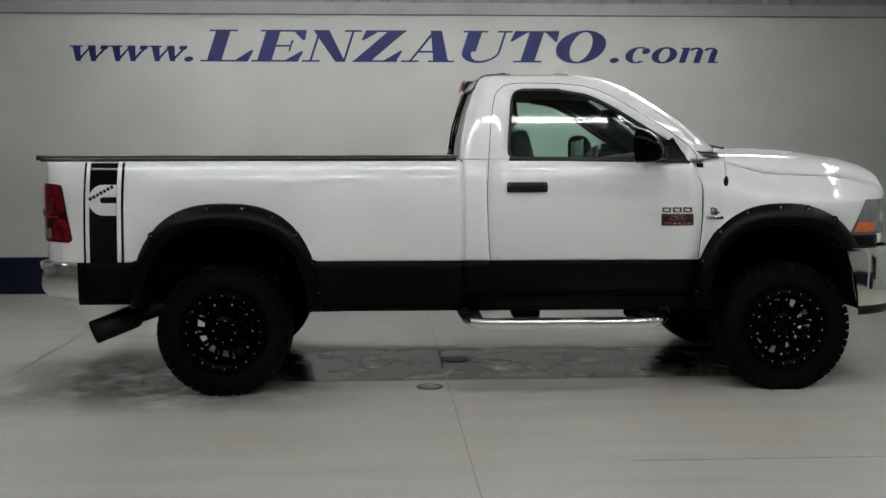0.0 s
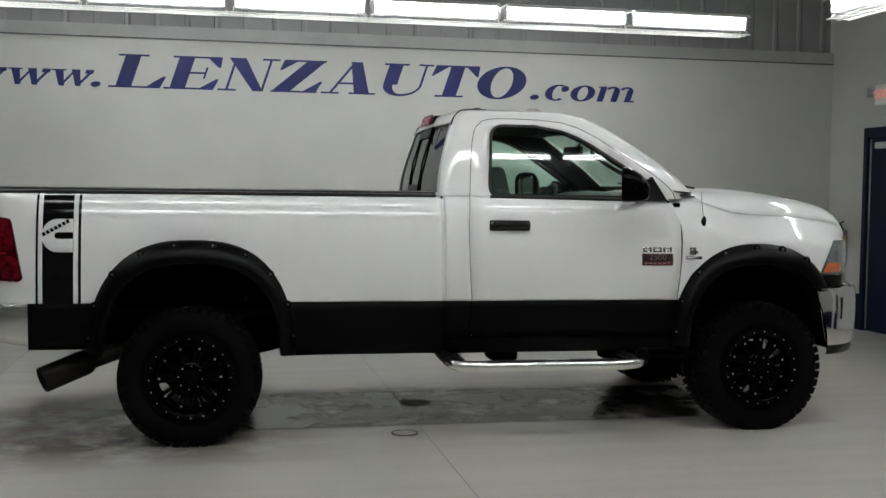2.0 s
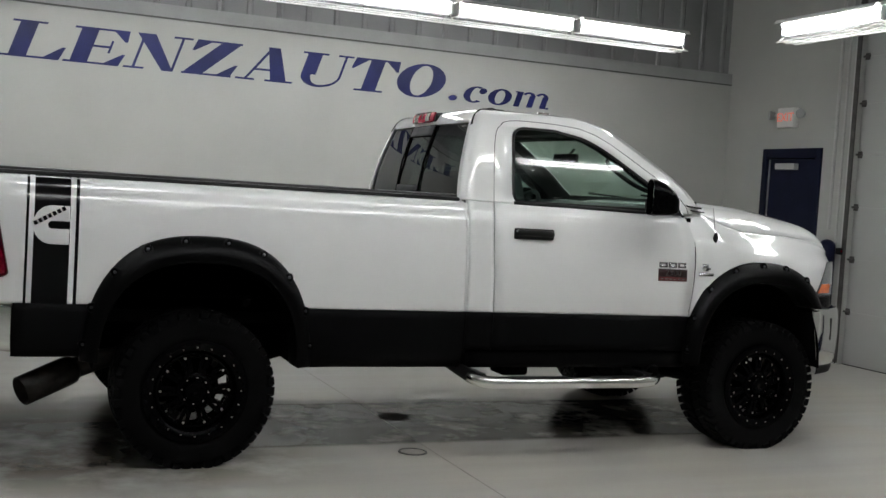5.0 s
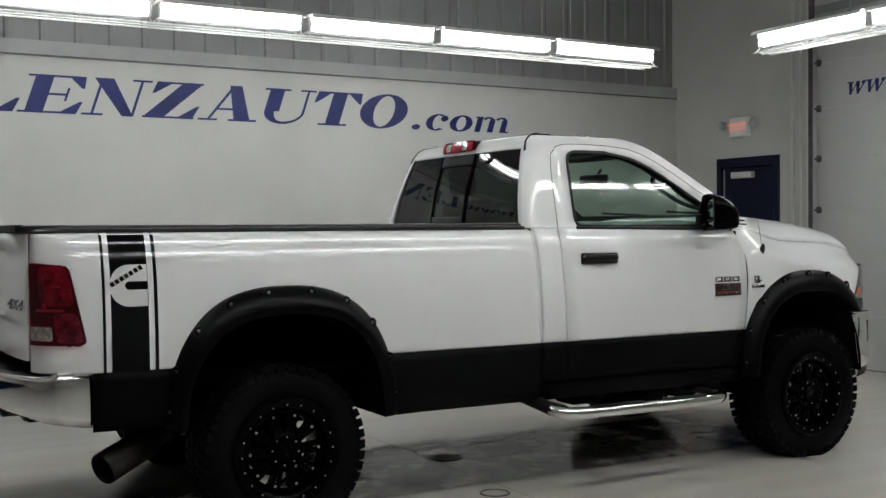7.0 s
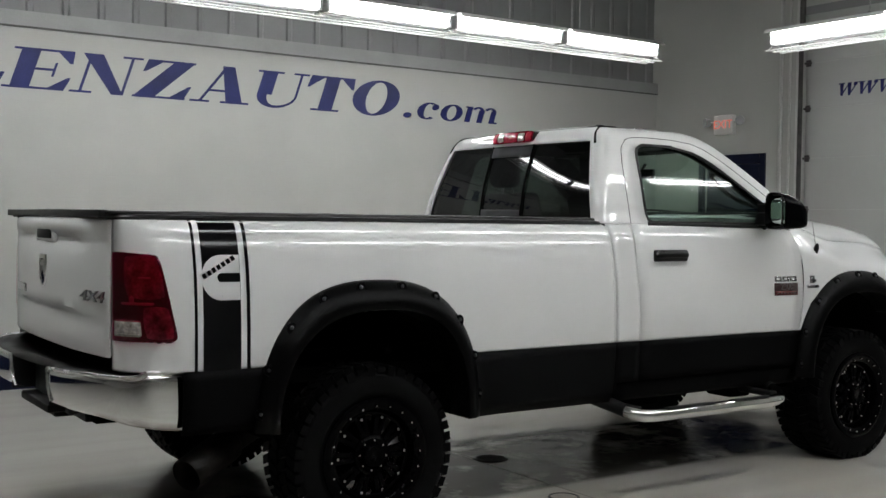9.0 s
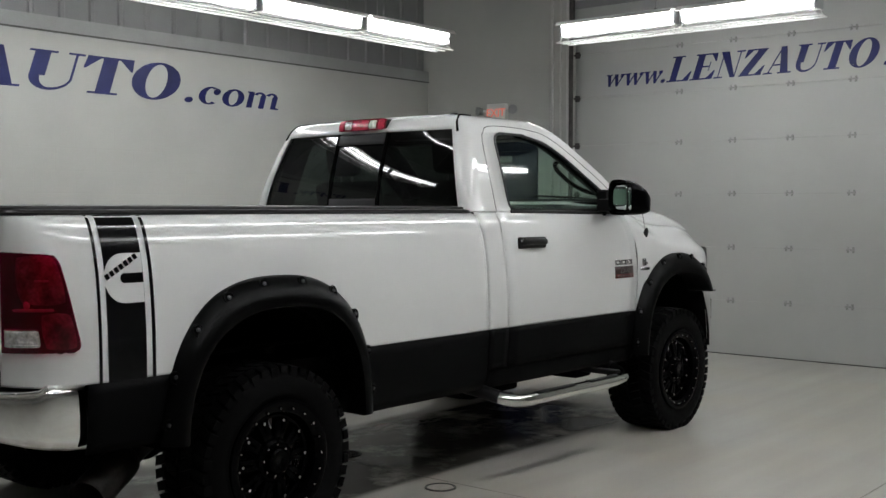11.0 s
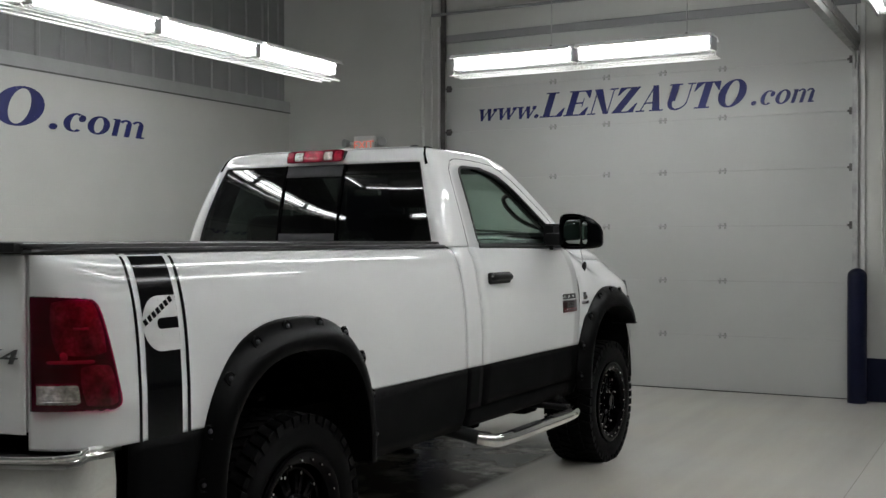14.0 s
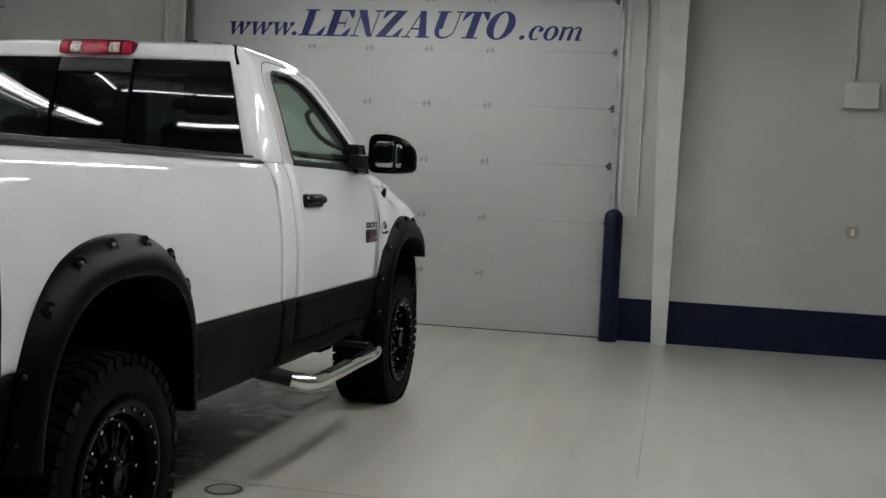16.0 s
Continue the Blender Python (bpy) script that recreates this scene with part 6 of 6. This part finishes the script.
# ---- wheels ----
def make_wheel():
    w = new("wheel")
    w.parent = truck
    # tyre carcass: outer face towards -y
    prof = [(0.262, -0.135), (0.275, -0.150), (0.30, -0.158), (0.33, -0.160), (0.362, -0.157), (0.386, -0.150), (0.396, -0.137), (0.399, -0.10), (0.400, 0.0), (0.399, 0.10), (0.396, 0.137), (0.386, 0.150), (0.33, 0.16), (0.275, 0.15), (0.262, 0.135)]
    tb = revolve(prof, 64, (0, 0, 0))
    part("tyre", tb, RUBBER, w, "black all-terrain tyre")
    tr = bmesh.new()
    n = 46
    for k in range(n):
        a0 = 2 * math.pi * k / n
        for row, (y0, y1, off) in enumerate(((-0.158, -0.088, 0.0), (-0.078, -0.010, 0.5), (0.010, 0.078, 0.0), (0.088, 0.158, 0.5))):
            am = a0 + 2 * math.pi / n * off
            da = 2 * math.pi / n * (0.37 if row in (0, 3) else 0.36)
            sk = 0.03 if row in (1, 3) else -0.03
            q = []
            for y, e in ((y0, -1), (y1, 1)):
                for sg in (-1, 1):
                    aa = am + sg * da + e * sk
                    rt = TR - (0.006 if abs(y) > 0.15 else 0.0)
                    q.append([(rr * math.cos(aa), y, rr * math.sin(aa)) for rr in (0.393 if abs(y) < 0.15 else (0.384 if k % 2 else 0.368), rt)])
            v = [[tr.verts.new(p) for p in pr] for pr in q]
            o = (0, 1, 3, 2)
            for i in range(4):
                A, B = v[o[i]], v[o[(i + 1) % 4]]
                tr.faces.new((A[0], B[0], B[1], A[1]))
            tr.faces.new([v[i][1] for i in o])
    bmesh.ops.recalc_face_normals(tr, faces=tr.faces[:])
    part("tread", tr, RUBBER, w, "chunky rubber tread blocks", smooth=0)
    # rim: lip, barrel
    rim_ = revolve([(0.272, -0.152), (0.272, -0.160), (0.262, -0.164), (0.235, -0.160), (0.214, -0.145), (0.208, -0.120), (0.2075, -0.085), (0.2085, 0.0), (0.21, 0.12), (0.262, 0.14)], 64, (0, 0, 0))
    rim = part("rim", rim_, GLOSSB, w, "gloss black alloy rim")
    part("barrel", revolve([(0.2065, -0.075), (0.2035, -0.07), (0.2045, 0.0), (0.208, 0.11)], 48, (0, 0, 0)), BARREL, w, "bare machined inner barrel")
    # spokes: pairs with windows between them
    sp = bmesh.new()
    ns = 10
    for k in range(ns):
        a = 2 * math.pi * (k + 0.5) / ns
        for d in (-0.105, 0.105):
            pts = []
            for r, wd, y in ((0.075, 0.014, -0.120), (0.12, 0.0105, -0.116), (0.165, 0.0105, -0.112), (0.206, 0.014, -0.102)):
                aa = a + d * (0.9 if r < 0.1 else 1.0)
                t = Vector((-math.sin(aa), 0, math.cos(aa)))
                c = Vector((r * math.cos(aa), y, r * math.sin(aa)))
                pts.append([c - t * wd + Vector((0, 0.03, 0)), c - t * wd * 0.8, c + t * wd * 0.8, c + t * wd + Vector((0, 0.03, 0))])
            grid(pts, bm=sp)
    revolve([(0.085, -0.09), (0.088, -0.122), (0.078, -0.128), (0.055, -0.124), (0.052, -0.150), (0.046, -0.156), (0.001, -0.157)], 32, (0, 0, 0), bm=sp)
    revolve([(0.210, -0.095), (0.196, -0.108), (0.186, -0.106), (0.186, -0.08)], 48, (0, 0, 0), bm=sp)
    part("spokes", sp, GLOSSB, w, "gloss black paired spokes", solid=0.006)
    dot = revolve([(0.001, -0.005), (0.004, -0.004), (0.0055, 0.0), (0.0055, 0.003)], 8, (0, 0, 0))
    first = None
    for cnt, r, y, sc, ph in ((20, 0.232, -0.1625, 1.05, 0.0), (10, 0.176, -0.116, 1.7, 0.5), (8, 0.068, -0.1285, 1.15, 0.25)):
        for k in range(cnt):
            a = 2 * math.pi * (k + ph) / cnt
            if first is None:
                first = part("rivet", dot, CHROME, w, "small chrome rivet")
                rv = first
            else:
                rv = new("rivet", first.data)
                rv.parent = w
            rv.matrix_basis = Matrix.Translation((r * math.cos(a), y, r * math.sin(a))) @ Matrix.Diagonal((sc, sc, sc, 1))
    disc = revolve([(0.04, 0.045), (0.148, 0.045), (0.148, 0.065), (0.04, 0.065)], 32, (0, 0, 0), closed=True)
    part("brake_disc", disc, RUST, w, "dull steel brake disc")
    part("brake_shield", revolve([(0.001, 0.030), (0.10, 0.030), (0.142, 0.024), (0.150, 0.030), (0.150, 0.040)], 40, (0, 0, 0)), UNDER, w, "black brake dust shield")
    return w


w0 = make_wheel()
w0.matrix_basis = pose(0, -0.855, HUBZ, 0, 17, 0)
for x, y, r, turn in ((WB, -0.855, 40, 0), (0, 0.855, 5, 180), (WB, 0.855, 65, 180)):
    copy_thing(w0, pose(x, y, HUBZ, 0, r, turn))

# ---- underbody ----
und = new("underbody")
und.parent = truck
for s in (-1, 1):
    part("frame_rail", cuboid(-1.1, 4.2, min(s * 0.38, s * 0.46), max(s * 0.38, s * 0.46), 0.56, 0.72), UNDER, und, smooth=0)
    part("leaf_spring", tube(smoothpath([(-0.65, s * 0.52, 0.58), (-0.3, s * 0.52, 0.50), (0, s * 0.52, 0.47), (0.4, s * 0.52, 0.50), (0.75, s * 0.52, 0.60)], 4), 0.03, 8), UNDER, und)
    part("shock_absorber", tube([(0.16, s * 0.60, 0.42), (0.34, s * 0.56, 0.86)], 0.03, 10), RUST, und)
    part("control_arm", tube([(2.75, s * 0.45, 0.52), (3.53, s * 0.55, 0.36)], 0.028, 10), UNDER, und)
    part("bump_stop", cuboid(1.84, 2.02, min(s * 0.62, s * 0.80), max(s * 0.62, s * 0.80), 0.44, 0.53, 0.02, 2), UNDER, und)
    part("body_mount", cuboid(2.6, 2.78, min(s * 0.62, s * 0.82), max(s * 0.62, s * 0.82), 0.43, 0.53, 0.02, 2), UNDER, und)
for x in (0, WB):
    b = tube([(x, -0.74, HUBZ), (x, 0.74, HUBZ)], 0.05, 14)
    bmesh.ops.create_uvsphere(b, u_segments=16, v_segments=10, radius=0.15, matrix=Matrix.Translation((x, 0.12 if x else 0.0, HUBZ)))
    part("axle", b, UNDER, und)
part("driveshaft", tube([(0.1, 0, 0.43), (1.9, 0.05, 0.6)], 0.045, 12), UNDER, und)
part("fuel_tank", cuboid(0.75, 1.75, 0.47, 0.80, 0.50, 0.75, 0.04, 2), UNDER, und)
part("transmission", cuboid(2.0, 2.9, -0.2, 0.25, 0.50, 0.80, 0.06, 2), UNDER, und)
part("floor_pan", cuboid(1.5, 3.1, -0.86, 0.86, 0.62, 0.66), UNDER, und, smooth=0)
part("engine_block", cuboid(3.1, 4.0, -0.42, 0.42, 0.62, 1.3, 0.05, 2), UNDER, und)
part("firewall", cuboid(3.02, 3.06, -0.86, 0.86, 0.66, 1.45), UNDER, und, smooth=0)
part("bed_underside", cuboid(-1.1, 1.48, -0.84, 0.84, 0.74, 0.80), UNDER, und, smooth=0)

# exhaust with a large tip
exh = new("exhaust_pipe")
exh.parent = truck
epath = [Vector(p) for p in ((-0.30, -0.62, 0.545), (-0.46, -0.68, 0.515), (-0.60, -0.75, 0.475), (-0.84, -0.865, 0.385))]
part("tail_pipe", tube(epath[:3], [0.05, 0.052, 0.055], 16), EXH, exh, "sooty tail pipe")
d_ = (epath[3] - epath[2]).normalized()
a_ = d_.cross(Vector((0, 0, 1))).normalized()
b_ = d_.cross(a_)
rows = []
for dist, r in ((-0.02, 0.056), (0.0, 0.072), (0.03, 0.076), (0.28, 0.076), (0.285, 0.073), (0.27, 0.068), (0.05, 0.066), (0.05, 0.001)):
    rows.append([epath[2] + d_ * dist + r * (math.cos(2 * math.pi * k / 24) * a_ + math.sin(2 * math.pi * k / 24) * b_) for k in range(24)])
part("exhaust_tip", grid(rows, closed_v=True), EXH, exh, "wide sooty steel exhaust tip")

# chrome step bars
for s in (-1, 1):
    stp = new("step_bar")
    stp.parent = truck
    pts = smoothpath([(1.50, s * 0.72, 0.53), (1.515, s * 0.93, 0.50), (1.56, s * 1.07, 0.468), (1.68, s * 1.112, 0.458), (2.2, s * 1.118, 0.458), (2.60, s * 1.112, 0.458), (2.74, s * 1.06, 0.468), (2.80, s * 0.93, 0.50), (2.83, s * 0.72, 0.53)], 5)
    part("bar", tube(pts[8:-6], 0.0345, 16), CHROME, stp, "chrome side step tube")
    part("bar_end", tube(pts[:9], 0.037, 14), BLACK, stp, "black end fitting")
    part("bar_end", tube(pts[-7:], 0.037, 14), BLACK, stp, "black end fitting")
    for xa, xb in ((1.74, 2.10), (2.26, 2.56)):
        pad = grid([[(x, s * 1.117 + 0.0368 * math.sin(a), 0.458 + 0.0368 * math.cos(a)) for a in [radians(d) for d in (-38, -25, -12, 0, 12, 25, 38)]] for x in np.linspace(xa, xb, 25)])
        part("tread_pad", pad, BLACK, stp, "black rubber tread pad", solid=0.003)
    for x0 in (1.56, 2.66):
        part("bracket", cuboid(x0, x0 + 0.06, min(s * 0.60, s * 1.06), max(s * 0.60, s * 1.06), 0.468, 0.50, 0.006, 1), BLACK, stp)
    part("strut", tube([(2.74, s * 0.84, 0.50), (3.16, s * 0.80, 0.425)], 0.022, 8), UNDER, stp)

# ---- cab interior ----
inn = new("cab_interior")
inn.parent = truck


def seat(yc, w, name):
    st = new(name)
    st.parent = truck
    b = cuboid(2.05, 2.58, yc - w / 2, yc + w / 2, 0.98, 1.15, 0.05, 4)
    part("cushion", b, SEATM, st)
    b = cuboid(-0.075, 0.075, -w / 2, w / 2, 0, 0.60, 0.05, 4)
    part("backrest", b, SEATM, st).matrix_basis = pose(2.02, yc, 1.08, 0, -14, 0)
    b = cuboid(-0.05, 0.05, -0.125, 0.125, 0, 0.20, 0.045, 4)
    part("headrest", b, SEATM, st).matrix_basis = pose(1.86, yc, 1.70, 0, -8, 0)
    for d in (-0.05, 0.05):
        part("headrest_post", tube([(1.885, yc + d, 1.60), (1.865, yc + d, 1.74)], 0.007, 6), STEEL, st)


seat(-0.44, 0.50, "front_seat")
seat(0.44, 0.50, "front_seat")
part("centre_console", cuboid(2.0, 2.6, -0.15, 0.15, 0.95, 1.28, 0.04, 3), SEATM, inn)
dashp = [(2.70, 1.10), (2.66, 1.30), (2.68, 1.42), (2.74, 1.485), (2.86, 1.51), (3.05, 1.50), (3.18, 1.49)]
part("dashboard", grid([[(x + 0.03 * math.cos(y * 2.2), y, z + 0.012 * math.exp(-((y - 0.42) / 0.18) ** 2)) for x, z in dashp] for y in np.linspace(-0.84, 0.84, 19)]), DASHM, inn, "dark moulded dashboard", solid=0.008)
swc = Matrix.Translation((2.52, 0.42, 1.40)) @ Matrix.Rotation(radians(-62), 4, "Y")
ring_ = [[swc @ Vector(((0.185 + 0.016 * math.cos(b)) * math.cos(a), (0.185 + 0.016 * math.cos(b)) * math.sin(a), 0.016 * math.sin(b))) for b in [2 * math.pi * k / 8 for k in range(8)]] for a in [2 * math.pi * k / 32 for k in range(32)]]
wheel_ = grid(ring_, closed_u=True, closed_v=True)
for a in (0.2, math.pi - 0.2, -math.pi / 2):
    tube([swc @ Vector((0.04 * math.cos(a), 0.04 * math.sin(a), 0)), swc @ Vector((0.18 * math.cos(a), 0.18 * math.sin(a), 0))], 0.018, 8, bm=wheel_)
b = cuboid(-0.06, 0.06, -0.07, 0.07, -0.02, 0.02, 0.015, 2)
b.transform(swc)
merge(wheel_, b)
part("steering_wheel", wheel_, DASHM, inn, "dark steering wheel")
part("steering_column", tube([swc @ Vector((0, 0, 0)), swc @ Vector((0, 0, -0.3))], 0.04, 10), DASHM, inn)
mr = cuboid(-0.02, 0.015, -0.12, 0.12, -0.03, 0.035, 0.014, 3)
part("inside_mirror", mr, BLACK, inn, "dark inside mirror").matrix_basis = pose(2.62, 0.0, 1.80, 0, 10, 12)
part("mirror_stalk", tube([(2.64, 0, 1.82), (2.68, 0, 1.87)], 0.01, 6), BLACK, inn)
for s in (-1, 1):
    part("door_trim", panel(s, lambda z: 1.70, lambda z: 2.98, 0.70, 1.47, lambda z: door_top_w(z) - 0.06, 4, 4), DASHM, inn, solid=0.01)
    part("sun_visor", cuboid(2.42, 2.58, s * 0.42 - 0.2, s * 0.42 + 0.2, 1.925, 1.94, 0.005, 1), LINER, inn)
for s in (-1, 1):
    zz = [1.50, 1.55, 1.60, 1.66, 1.72, 1.78, 1.83, 1.87, 1.90, 1.92]
    rows = [[(win_f(z) + dx, s * (cab_w(z) - dy), z) for dx, dy in ((0.015, 0.020), (-0.022, 0.026), (-0.030, 0.040), (-0.016, 0.062), (0.05, 0.082))] for z in zz]
    part("pillar_cover", grid(rows), BLACK, inn, "dark moulded windscreen pillar cover", solid=0.004)
    hp = smoothpath([(win_f(z) - dx, s * (cab_w(z) - dy), z) for z, dx, dy in ((1.59, 0.01, 0.055), (1.61, 0.035, 0.095), (1.65, 0.045, 0.122), (1.72, 0.045, 0.122), (1.765, 0.035, 0.095), (1.785, 0.01, 0.055))], 4)
    part("grab_handle", tube(hp, 0.014, 8), BLACK, inn, "dark grab handle")
part("back_panel", cuboid(1.56, 1.60, -0.80, 0.80, 0.68, 1.49, 0.01, 1), DASHM, inn)
